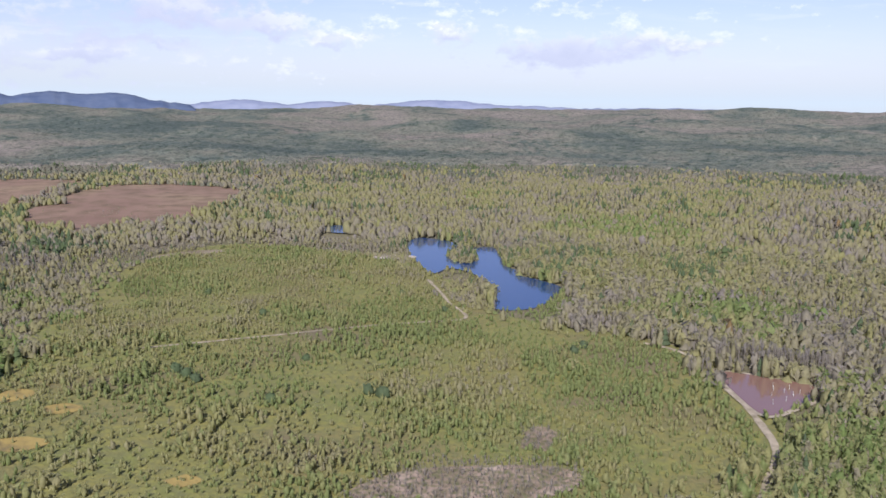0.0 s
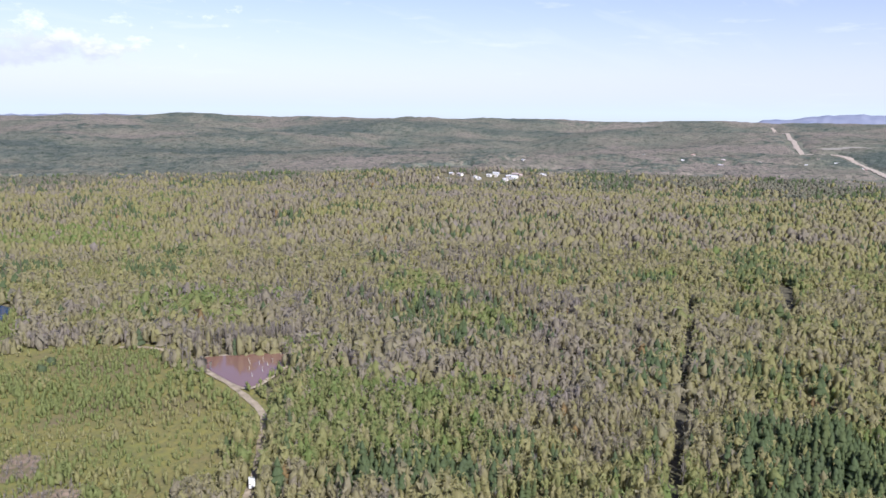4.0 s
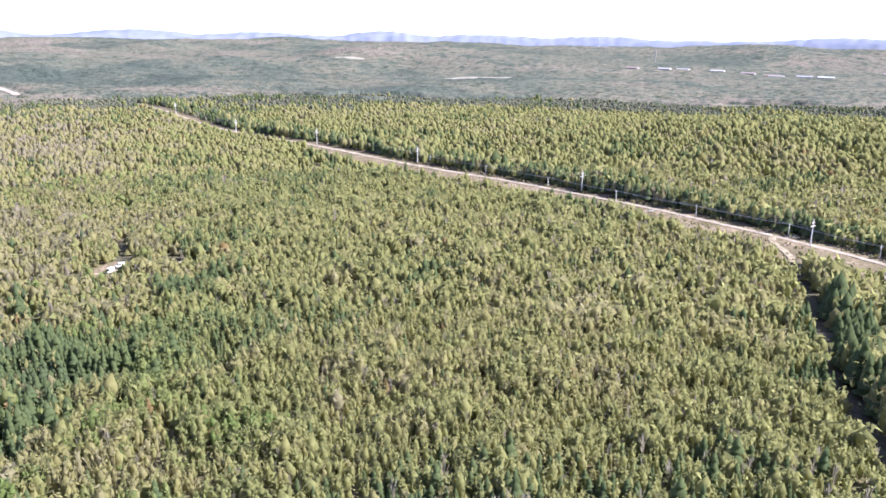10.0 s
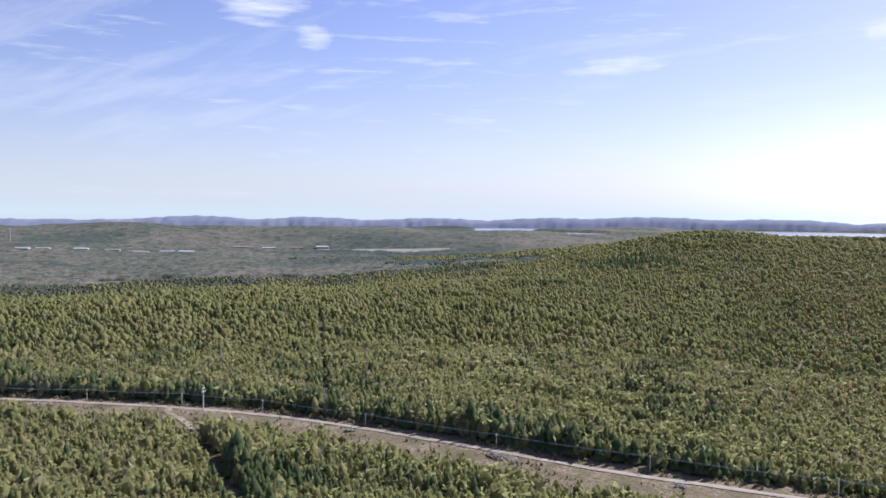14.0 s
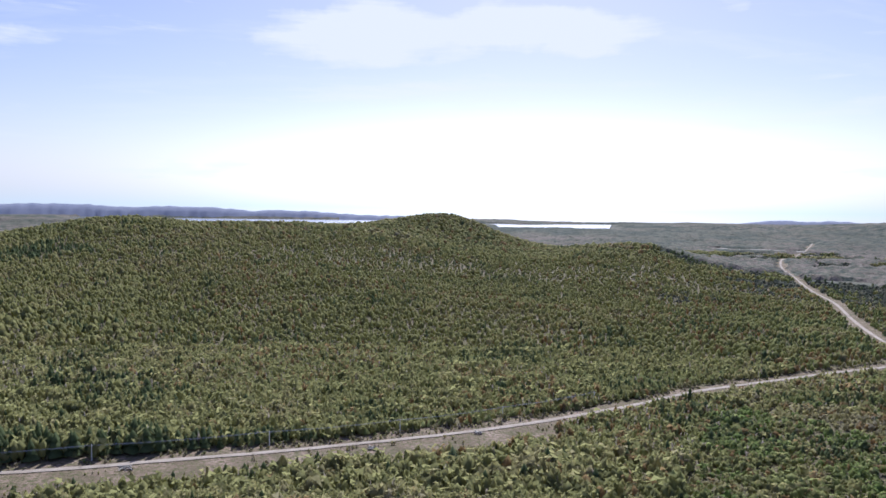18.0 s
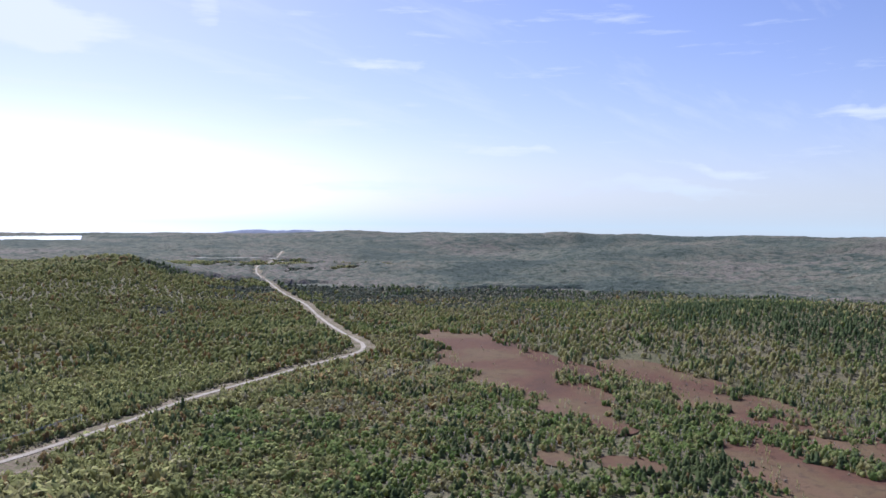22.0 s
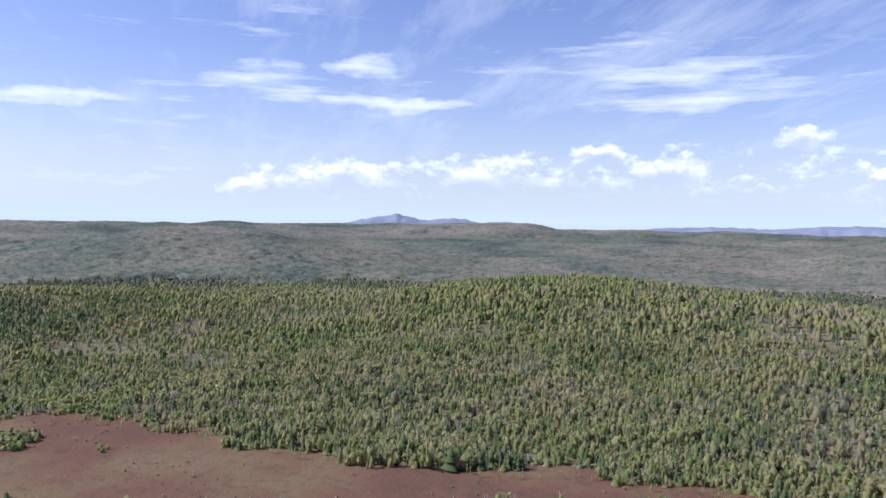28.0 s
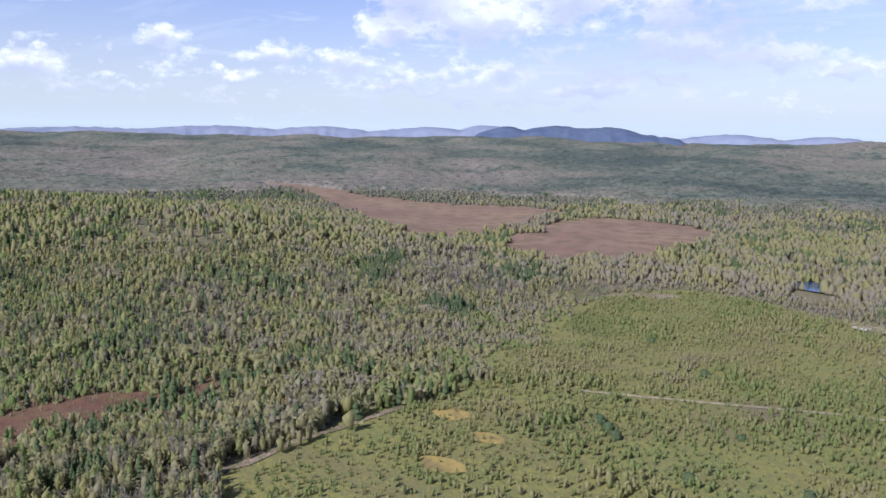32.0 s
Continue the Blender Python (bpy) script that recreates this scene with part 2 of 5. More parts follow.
# ---- materials ----
class Mat:
    """A node material with a few short-cuts."""

    def __init__(self, name, rough=0.85, metal=0.0, spec=0.3):
        self.m = bpy.data.materials.new(name)
        self.m.use_nodes = True
        self.n, self.l = self.m.node_tree.nodes, self.m.node_tree.links
        self.b = self.n["Principled BSDF"]
        self.b.inputs["Roughness"].default_value = rough
        self.b.inputs["Metallic"].default_value = metal
        self.b.inputs["Specular IOR Level"].default_value = spec
        self.where = self.n.new("ShaderNodeTexCoord").outputs["Object"]

    def noise(self, scale, detail=4.0, rough=0.55, stretch=(1, 1, 1)):
        m = self.n.new("ShaderNodeMapping")
        m.inputs["Scale"].default_value = stretch
        self.l.new(self.where, m.inputs["Vector"])
        n = self.n.new("ShaderNodeTexNoise")
        self.l.new(m.outputs[0], n.inputs["Vector"])
        n.inputs["Scale"].default_value, n.inputs["Detail"].default_value, n.inputs["Roughness"].default_value = scale, detail, rough
        return n.outputs[0]

    def ramp(self, factor, stops):
        r = self.n.new("ShaderNodeValToRGB")
        while len(r.color_ramp.elements) < len(stops):
            r.color_ramp.elements.new(0.5)
        for el, (p, c) in zip(r.color_ramp.elements, stops):
            el.position, el.color = p, (*c, 1)
        self.l.new(factor, r.inputs[0])
        return r.outputs[0]

    def mix(self, factor, a, b, blend="MIX"):
        x = self.n.new("ShaderNodeMix")
        x.data_type, x.blend_type = "RGBA", blend
        for socket, v in ((x.inputs[0], factor), (x.inputs[6], a), (x.inputs[7], b)):
            if isinstance(v, bpy.types.NodeSocket):
                self.l.new(v, socket)
            else:
                socket.default_value = v if isinstance(v, float) else (*v, 1)
        return x.outputs[2]

    def math(self, op, a, b, clamp=False):
        x = self.n.new("ShaderNodeMath")
        x.operation, x.use_clamp = op, clamp
        for socket, v in zip(x.inputs, (a, b)):
            if isinstance(v, bpy.types.NodeSocket):
                self.l.new(v, socket)
            else:
                socket.default_value = v
        return x.outputs[0]

    def attribute(self, name):
        x = self.n.new("ShaderNodeAttribute")
        x.attribute_name = name
        return x.outputs["Fac"]

    def color(self, socket):
        if isinstance(socket, tuple):
            self.b.inputs["Base Color"].default_value = (*socket, 1)
        else:
            self.l.new(socket, self.b.inputs["Base Color"])
        return self

    def bump(self, height, strength, distance):
        x = self.n.new("ShaderNodeBump")
        x.inputs["Strength"].default_value, x.inputs["Distance"].default_value = strength, distance
        self.l.new(height, x.inputs["Height"])
        self.l.new(x.outputs[0], self.b.inputs["Normal"])
        return self


def leaf_material(name, stops, single=False):
    """Leaves by the tree's own tone, thinned by stand and by twig; light shines through a little."""
    m = Mat(name, rough=0.8, spec=0.05)
    if single:
        info = m.n.new("ShaderNodeObjectInfo")
        tone = info.outputs["Random"]
        tone = m.math("ADD", m.math("MULTIPLY", tone, 0.45), 0.22)
    else:
        tone = m.attribute("tone")
    c = m.ramp(tone, stops)
    light = m.ramp(m.noise(1.7, 3, .6, (1, 1, .35)), [(.34, (.80, .79, .77)), (.62, (1.0, 1.0, 1.0))])
    c = m.mix(1.0, c, light, "MULTIPLY")
    m.color(c)
    m.bump(m.noise(2.4, 3, .6, (1, 1, .4)), .6, 0.35)
    t = m.n.new("ShaderNodeBsdfTranslucent")
    m.l.new(c, t.inputs["Color"])
    s = m.n.new("ShaderNodeMixShader")
    s.inputs[0].default_value = 0.6
    m.l.new(m.b.outputs[0], s.inputs[1])
    m.l.new(t.outputs[0], s.inputs[2])
    m.l.new(s.outputs[0], m.n["Material Output"].inputs["Surface"])
    return m.m


BIRCH = [(0.0, (.34, .30, .262)), (.2, (.345, .308, .228)), (.42, (.365, .335, .19)), (.62, (.368, .345, .16)), (.8, (.30, .316, .135)), (.93, (.20, .275, .09)), (1.0, (.33, .24, .12))]
mat_birch = leaf_material("birch leaves turning", BIRCH)
mat_birch_single = leaf_material("birch leaves of single trees", BIRCH, True)
CONIFER = [(0.0, (.14, .17, .105)), (.5, (.14, .185, .092)), (1.0, (.18, .215, .095))]
mat_conifer = leaf_material("dark conifer needles", CONIFER)
mat_conifer_single = leaf_material("conifer needles of single trees", CONIFER, True)
# the grey of distance haze is mixed into these leaf colours
mat_far = leaf_material("haze-greyed far taiga leaves", [(0.0, (.29, .262, .215)), (.3, (.268, .253, .19)), (.55, (.245, .245, .178)), (.8, (.20, .213, .16)), (1.0, (.145, .168, .135))])




# forest colours pulled towards grey, painting in the haze of distance
m = Mat("haze-greyed far forest top", 0.9, spec=0.03)
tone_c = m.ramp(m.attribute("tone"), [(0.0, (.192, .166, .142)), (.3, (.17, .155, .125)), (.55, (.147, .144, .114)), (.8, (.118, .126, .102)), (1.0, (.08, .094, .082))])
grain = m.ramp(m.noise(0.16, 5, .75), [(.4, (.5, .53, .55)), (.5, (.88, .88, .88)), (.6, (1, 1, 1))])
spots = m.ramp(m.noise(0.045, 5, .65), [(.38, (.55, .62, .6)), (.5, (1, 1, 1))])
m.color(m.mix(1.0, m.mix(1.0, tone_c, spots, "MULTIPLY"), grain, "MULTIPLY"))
m.bump(m.noise(0.2, 4, .65), 0.7, 2.2)
mat_canopy = m.m

m = Mat("birch bark", 0.8)
m.color(m.ramp(m.noise(2.5, 4, stretch=(1, 1, .4)), [(.3, (.16, .14, .12)), (.6, (.50, .48, .43))]))
mat_bark = m.m

m = Mat("forest floor", 0.95, spec=0.1)
floor_c = m.ramp(m.noise(0.02, 6), [(.3, (.11, .10, .055)), (.5, (.15, .127, .075)), (.7, (.18, .142, .10))])
m.color(m.mix(m.ramp(m.noise(0.35, 5), [(.35, (.5, .5, .5)), (.65, (1, 1, 1))]), (.09, .092, .05), floor_c))
m.bump(m.noise(0.25, 6), 0.9, 2.5)
mat_ground = m.m
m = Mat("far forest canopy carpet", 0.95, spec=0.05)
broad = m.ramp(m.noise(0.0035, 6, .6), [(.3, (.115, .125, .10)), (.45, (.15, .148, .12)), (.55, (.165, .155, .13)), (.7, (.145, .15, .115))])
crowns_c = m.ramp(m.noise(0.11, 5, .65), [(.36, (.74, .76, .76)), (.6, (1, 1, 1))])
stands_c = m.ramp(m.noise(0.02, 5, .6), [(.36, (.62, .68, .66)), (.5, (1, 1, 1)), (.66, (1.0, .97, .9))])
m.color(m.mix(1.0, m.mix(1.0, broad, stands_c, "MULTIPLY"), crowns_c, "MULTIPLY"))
m.bump(m.noise(0.14, 5, .65), 0.6, 2.0)
mat_far_floor = m.m

m = Mat("meadow grass drying", 0.9, spec=0.1)
a1 = m.ramp(m.noise(0.022, 6, .6, (.6, 1, 1)), [(.30, (.135, .098, .075)), (.41, (.155, .13, .055)), (.5, (.18, .162, .05)), (.58, (.152, .156, .047)), (.68, (.16, .135, .056)), (.78, (.165, .12, .088))])
m.color(m.mix(m.ramp(m.noise(0.3, 6, .7), [(.36, (0, 0, 0)), (.6, (1, 1, 1))]), (.12, .118, .052), a1))
m.bump(m.noise(0.6, 6), 0.8, .8)
mat_meadow = m.m

m = Mat("bog heath, reddish", 0.95, spec=0.1)
a1 = m.ramp(m.noise(0.012, 5), [(.3, (.085, .047, .034)), (.45, (.115, .060, .040)), (.56, (.13, .088, .05)), (.7, (.15, .085, .06))])
m.color(m.mix(m.ramp(m.noise(0.16, 6, .6), [(.3, (.4, .4, .4)), (.5, (1, 1, 1))]), (.065, .042, .033), a1))
m.bump(m.noise(0.6, 6), 0.7, .6)
mat_bog = m.m
m = Mat("dry bog heath, tan and pink", 0.95, spec=0.1)
a1 = m.ramp(m.noise(0.006, 6), [(.3, (.15, .09, .07)), (.5, (.19, .125, .09)), (.7, (.22, .165, .10))])
m.color(m.mix(m.ramp(m.noise(0.05, 6, .6), [(.35, (0, 0, 0)), (.55, (1, 1, 1))]), (.12, .085, .055), a1))
mat_bog_dry = m.m
m = Mat("yellow sedge", 0.9, spec=0.1)
m.color(m.ramp(m.noise(0.15, 6), [(.3, (.14, .11, .055)), (.5, (.24, .175, .06)), (.7, (.28, .21, .07))]))
m.bump(m.noise(0.8, 5), .7, .5)
mat_sedge = m.m

m = Mat("sandy road surface", 0.9, spec=0.2)
a1 = m.ramp(m.noise(0.12, 6, .6), [(.3, (.21, .175, .14)), (.55, (.33, .285, .24)), (.75, (.42, .37, .32))])
m.color(m.mix(m.ramp(m.noise(1.5, 4), [(.3, (.0, .0, .0)), (.55, (1, 1, 1))]), (.36, .29, .22), a1))
m.bump(m.noise(1.2, 5), 0.6, .25)
mat_sand = m.m

m = Mat("trodden earth track", 0.9, spec=0.1)
m.color(m.ramp(m.noise(0.25, 6, .6), [(.3, (.15, .125, .08)), (.5, (.26, .215, .155)), (.7, (.35, .295, .225))]))
m.bump(m.noise(1.2, 5), 0.6, .25)
mat_track = m.m

m = Mat("cleared strip of earth and scrub", 0.95, spec=0.1)
a1 = m.ramp(m.noise(0.06, 6, .6), [(.3, (.12, .095, .06)), (.46, (.20, .148, .11)), (.58, (.27, .20, .155)), (.7, (.32, .25, .20))])
m.color(m.mix(m.ramp(m.noise(0.5, 5), [(.35, (0, 0, 0)), (.6, (1, 1, 1))]), (.10, .10, .045), a1))
m.bump(m.noise(0.7, 6), 0.9, .9)
mat_strip = m.m

# shade of the flanking trees is put into this floor's dark colour
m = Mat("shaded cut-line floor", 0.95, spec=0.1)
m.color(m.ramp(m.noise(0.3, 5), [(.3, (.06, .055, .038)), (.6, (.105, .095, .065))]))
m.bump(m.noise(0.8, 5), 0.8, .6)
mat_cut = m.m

m = Mat("blue lake water", 0.12, spec=0.5)
m.color((.012, .035, .10))
m.bump(m.noise(0.5, 5, .6, (1, .6, 1)), 0.25, .12)
mat_lake = m.m
m = Mat("muddy pond water", 0.1, spec=0.5)
m.color((.16, .09, .07))
m.bump(m.noise(0.4, 4), 0.2, .05)
mat_pond = m.m
m = Mat("far open water", 0.22, spec=0.5)
m.color(m.ramp(m.noise(0.004, 4, .5, (.35, 1, 1)), [(.4, (.22, .25, .30)), (.6, (.32, .35, .39))]))
mat_sea = m.m

m = Mat("pale stubble field", 0.9, spec=0.1)
m.color(m.ramp(m.noise(0.02, 5), [(.3, (.19, .175, .15)), (.7, (.29, .27, .23))]))
mat_field = m.m
# both mountain materials carry the blue of distance haze in their base colour
m = Mat("far mountain forest, haze blue painted in", 0.95, spec=0.05)
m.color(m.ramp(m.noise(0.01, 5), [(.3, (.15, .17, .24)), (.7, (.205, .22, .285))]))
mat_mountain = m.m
m = Mat("dark mountain woods, haze blue painted in", 0.95, spec=0.05)
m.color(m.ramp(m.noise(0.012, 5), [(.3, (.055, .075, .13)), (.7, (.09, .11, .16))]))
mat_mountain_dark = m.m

m = Mat("weathered grey wood", 0.85)
m.color(m.ramp(m.noise(1.5, 4, stretch=(3, 3, .3)), [(.3, (.62, .60, .57)), (.7, (.80, .79, .77))]))
mat_pole = m.m
m = Mat("galvanised steel", 0.45, 0.8)
m.color(m.ramp(m.noise(3, 3), [(.3, (.5, .5, .5)), (.7, (.7, .7, .7))]))
mat_steel = m.m
m = Mat("glazed insulator", 0.2)
m.color((.35, .22, .15))
mat_insulator = m.m
m = Mat("painted house wall", 0.8)
info = m.n.new("ShaderNodeObjectInfo")
c = m.ramp(info.outputs["Random"], [(0, (.6, .58, .55)), (.5, (.45, .43, .40)), (.8, (.32, .28, .24)), (1, (.55, .56, .58))])
m.color(m.mix(1.0, c, m.ramp(m.noise(.8, 5), [(.3, (.8, .79, .77)), (.7, (1, 1, 1))]), "MULTIPLY"))
mat_wall = m.m
m = Mat("sheet roof", 0.5, spec=.4)
info = m.n.new("ShaderNodeObjectInfo")
c = m.ramp(info.outputs["Random"], [(0, (.58, .58, .58)), (.45, (.36, .36, .38)), (.75, (.28, .17, .14)), (1, (.5, .5, .52))])
m.color(m.mix(1.0, c, m.ramp(m.noise(.6, 5), [(.3, (.78, .77, .75)), (.7, (1, 1, 1))]), "MULTIPLY"))
mat_roof = m.m
m = Mat("dark window glass", 0.08)
m.color((.03, .035, .045))
mat_glass = m.m


# ---- the lie of the land ----
def sstep(a, b, v):
    u = np.clip((v - a) / (b - a), 0, 1)
    return u * u * (3 - 2 * u)


LATTICE = np.random.RandomState(5).rand(128, 128)


def value_noise(x, y, size, shift=0.0):
    u, v = np.asarray(x) / size + 37.3 + shift, np.asarray(y) / size + 11.7 + shift
    i, j = np.floor(u).astype(int), np.floor(v).astype(int)
    fu, fv = u - i, v - j
    fu, fv = fu * fu * (3 - 2 * fu), fv * fv * (3 - 2 * fv)
    g = lambda a, b: LATTICE[a % 128, b % 128]
    return (g(i, j) * (1 - fu) + g(i + 1, j) * fu) * (1 - fv) + (g(i, j + 1) * (1 - fu) + g(i + 1, j + 1) * fu) * fv


# heading, distance, height, spread away from and across the viewpoint
HILLS = [(169,1560,66,420,330),
         (168,1520,17,120,90),
         (188,1800,58,420,260),
         (191.6,1900,42,125,100),
         (206,1520,42,260,110), (132,830,22,150,320),
         (299,890,52,180,215),
         (318,740,20,110,110),
         (255,960,34,170,210),
         (271,2150,72,330,300),
         (246,2600,40,300,330), (345,2600,16,350,500),
         (50,1500,10,300,250),
         (272,4000,24,600,1600),
         (132, 3400, 20, 220, 330), (139, 3350, 14, 220, 300), (145, 3200, 10, 200, 200), (125, 3700, 18, 260, 300), (186, 2350, 22, 160, 110),
         (78, 2700, 22, 240, 420), (96, 3000, 26, 260, 380), (110, 2900, 20, 220, 300)]


def height(x, y):
    """The ground's height at places given as arrays."""
    x, y = np.asarray(x, float), np.asarray(y, float)
    r, az = np.hypot(x, y), np.degrees(np.arctan2(x, y)) % 360
    valley = sstep(95, 112, az) * (1 - sstep(205, 228, az))
    z = 60 * sstep(2000, 4700, r) * (1 - valley) + 42 * sstep(2500 - 450 * sstep(138, 151, az), 3700 - 480 * sstep(138, 151, az), r) * valley
    for a, d, h, away, across in HILLS:
        ca, sa = np.cos(radians(a)), np.sin(radians(a))
        u, v = x * sa + y * ca - d, x * ca - y * sa
        z = z + h * np.exp(-.5 * ((u / away) ** 2 + (v / across) ** 2))
    k = sstep(1000, 2600, r) * (1 - .62 * valley)
    z = z + k * (46 * (value_noise(x, y, 640, 3) - .5) + 44 * (value_noise(x, y, 300, 7) - .5) + 12 * (value_noise(x, y, 120, 19) - .5)) * (1 - .75 * sstep(4100, 4800, r))
    k = sstep(350, 900, r)
    wet = sstep(146, 150, az) * (1 - sstep(204, 208, az)) * sstep(2950, 3200, r)
    k = k * (1 - wet)
    z = z * (1 - wet) + wet * (41.0 + 11 * sstep(.64, .74, value_noise(x * .6, y, 300, 77)))
    return z + k * (3 * np.sin(x / 170 + 1) * np.cos(y / 210) + 2 * np.sin((x + y) / 90))


def inside(x, y, poly):
    """Which places lie in a polygon."""
    hit = np.zeros(len(x), bool)
    for (x0, y0), (x1, y1) in zip(poly, poly[1:] + poly[:1]):
        if y0 != y1:
            hit ^= ((y0 > y) != (y1 > y)) & (x < (x1 - x0) * (y - y0) / (y1 - y0) + x0)
    return hit


def distance(x, y, line):
    """How far places lie from a line of points."""
    best = np.full(len(x), 1e9)
    for (x0, y0), (x1, y1) in zip(line, line[1:]):
        dx, dy = x1 - x0, y1 - y0
        s = np.clip(((x - x0) * dx + (y - y0) * dy) / (dx * dx + dy * dy), 0, 1)
        best = np.minimum(best, np.hypot(x - x0 - s * dx, y - y0 - s * dy))
    return best


def curve_through(points, step):
    """A smooth line through a few points, as a list of places about step apart."""
    p = np.array([points[0], *points, points[-1]], float)
    out = []
    for i in range(1, len(p) - 2):
        n = max(2, int(np.hypot(*(p[i + 1] - p[i])) / step))
        for s in np.linspace(0, 1, n, endpoint=False):
            a, b, c, d = p[i - 1], p[i], p[i + 1], p[i + 2]
            out.append(tuple(.5 * (2 * b + (c - a) * s + (2 * a - 5 * b + 4 * c - d) * s ** 2 + (3 * b - a - 3 * c + d) * s ** 3)))
    return out + [tuple(p[-1])]


def closed_curve(points, step):
    ring = [points[-1], *points, points[0], points[1]]
    p = np.array(ring, float)
    out = []
    for i in range(1, len(p) - 2):
        n = max(1, int(np.hypot(*(p[i + 1] - p[i])) / step))
        for s in np.linspace(0, 1, n, endpoint=False):
            a, b, c, d = p[i - 1], p[i], p[i + 1], p[i + 2]
            out.append(tuple(.5 * (2 * b + (c - a) * s + (2 * a - 5 * b + 4 * c - d) * s ** 2 + (3 * b - a - 3 * c + d) * s ** 3)))
    return out


LAKE = closed_curve([(32, 650), (46, 673), (69, 652), (73, 628), (85, 622), (101, 626), (101, 582), (98, 551), (106, 537), (103, 521), (114, 506),
                     (124, 484), (110, 453), (94, 433), (72, 434), (80, 478), (77, 504), (70, 532), (57, 545), (43, 529), (36, 565), (31, 604)], 6)
ISLAND = closed_curve([(62, 575), (72, 560), (80, 578), (79, 604), (70, 618), (61, 600)], 6)
POND = closed_curve([(156, 319), (174, 311), (188, 301), (186, 289), (170, 279), (153, 270), (151, 288)], 5)
POND_FAR = closed_curve([(-44, 725), (-29, 741), (-7, 722), (-17, 698), (-38, 703)], 6)
TRACK = curve_through([(137, 364), (147, 355), (154, 335), (153, 307), (149, 277), (145, 254), (140, 239), (126, 219), (108, 195), (80, 165)], 5)
LAKE_ROAD = curve_through([(39, 512), (44, 480), (47, 452), (53, 416), (30, 409), (2, 404), (-46, 390), (-110, 372)], 5)
ROAD = curve_through([(1317, 165), (1096, 87), (929, 11), (771, -77), (651, -149), (574, -196), (492, -239), (438, -267), (407, -281), (351, -306), (290, -325),
                      (228, -334), (178, -337), (89, -340), (36, -347), (-10, -353), (-78, -366), (-143, -383), (-222, -415), (-290, -449), (-397, -479),
                      (-494, -506), (-554, -602), (-647, -767), (-757, -956), (-900, -1234), (-1085, -1550), (-1350, -1850), (-1602, -2150)], 7)
FAR_ROAD = curve_through([(3986, 1608), (2900, 1110), (2150, 790), (2085, 735), (2090, 650), (1800, 505), (1457, 373)], 25)
BOG = closed_curve([(-604, -293), (-586, -227), (-533, -124), (-496, -74), (-473, -9), (-432, 36), (-392, 70), (-347, 155), (-310, 222), (-290, 246), (-266, 286),
                    (-262, 262), (-268, 215), (-272, 180), (-270, 110), (-280, 40), (-318, -30), (-360, -72), (-396, -101), (-440, -128), (-470, -150), (-530, -215), (-575, -300)], 8)
BOG_NORTH = closed_curve([(-650, -571), (-631, -485), (-581, -376), (-544, -276), (-526, -303), (-483, -236), (-417, -198), (-464, -296), (-459, -334), (-507, -406)], 8)
BOG_FAR = closed_curve([(-1138, 1241), (-944, 1221), (-695, 1140), (-504, 1157), (-392, 1112), (-390, 907), (-394, 690), (-484, 763), (-800, 1050)], 15)
BOG_EAST = closed_curve([(-334, 792), (-351, 1002), (-310, 1120), (-171, 1040), (-151, 950), (-170, 820), (-242, 712), (-286, 726)], 12)
MEADOW = closed_curve([(-176, 205), (-174, 255), (-166, 361), (-160, 480), (-158, 598), (-95, 645), (19, 573), (43, 506), (60, 425), (110, 385), (146, 350), (146, 280),
                       (134, 235), (100, 195), (40, 150), (-60, 130), (-150, 150)], 8)
YELLOW = closed_curve([(-156, 312), (-144, 320), (-136, 314), (-143, 305)], 5)
YELLOWS = [YELLOW, closed_curve([(-128, 299), (-119, 303), (-111, 296), (-120, 292)], 4), closed_curve([(-134, 268), (-122, 272), (-112, 266), (-122, 259)], 4), closed_curve([(-66, 235), (-60, 239), (-53, 234), (-60, 230)], 4)]
CUTS = [(curve_through([(433, 215), (311, 155), (243, 122), (182, 92), (120, 64)], 6), 2.4), (curve_through([(519, 193), (444, 157)], 6), 5),
        (curve_through([(330, -292), (310, -281), (235, -235), (178, -198), (136, -178), (113, -168), (60, -148)], 5), 4.8),
        (curve_through([(500, -610), (359, -452), (267, -347)], 6), 2.6), (curve_through([(432, 73), (387, 65)], 6), 5), (curve_through([(350, 108), (372, 68), (392, 36)], 6), 5)]
SIDE_TRACKS = [curve_through([(358, -305), (349, -297), (335, -292), (321, -287), (308, -279)], 4), curve_through([(350, 132), (354, 118), (366, 85), (382, 51), (380, 22), (376, 2)], 5),
               curve_through([(-196, 205), (-186, 228), (-184, 252), (-174, 286), (-168, 310)], 6)]
TOWN = [(1015, 885), (1045, 800), (895, 790), (880, 868), (930, 905), (977, 801), (970, 837), (971, 870), (919, 841), (1010, 830), (940, 800), (1255, 1036), (1083, 1208), (1586, 947), (1563, 828), (1557, 721), (1705, 627), (1757, 514),
        (1768, 1082), (1800, 905), (1640, 760), (1690, 690), (1740, 580), (1620, 880), (1840, 600), (1900, 660), (1690, 990)]


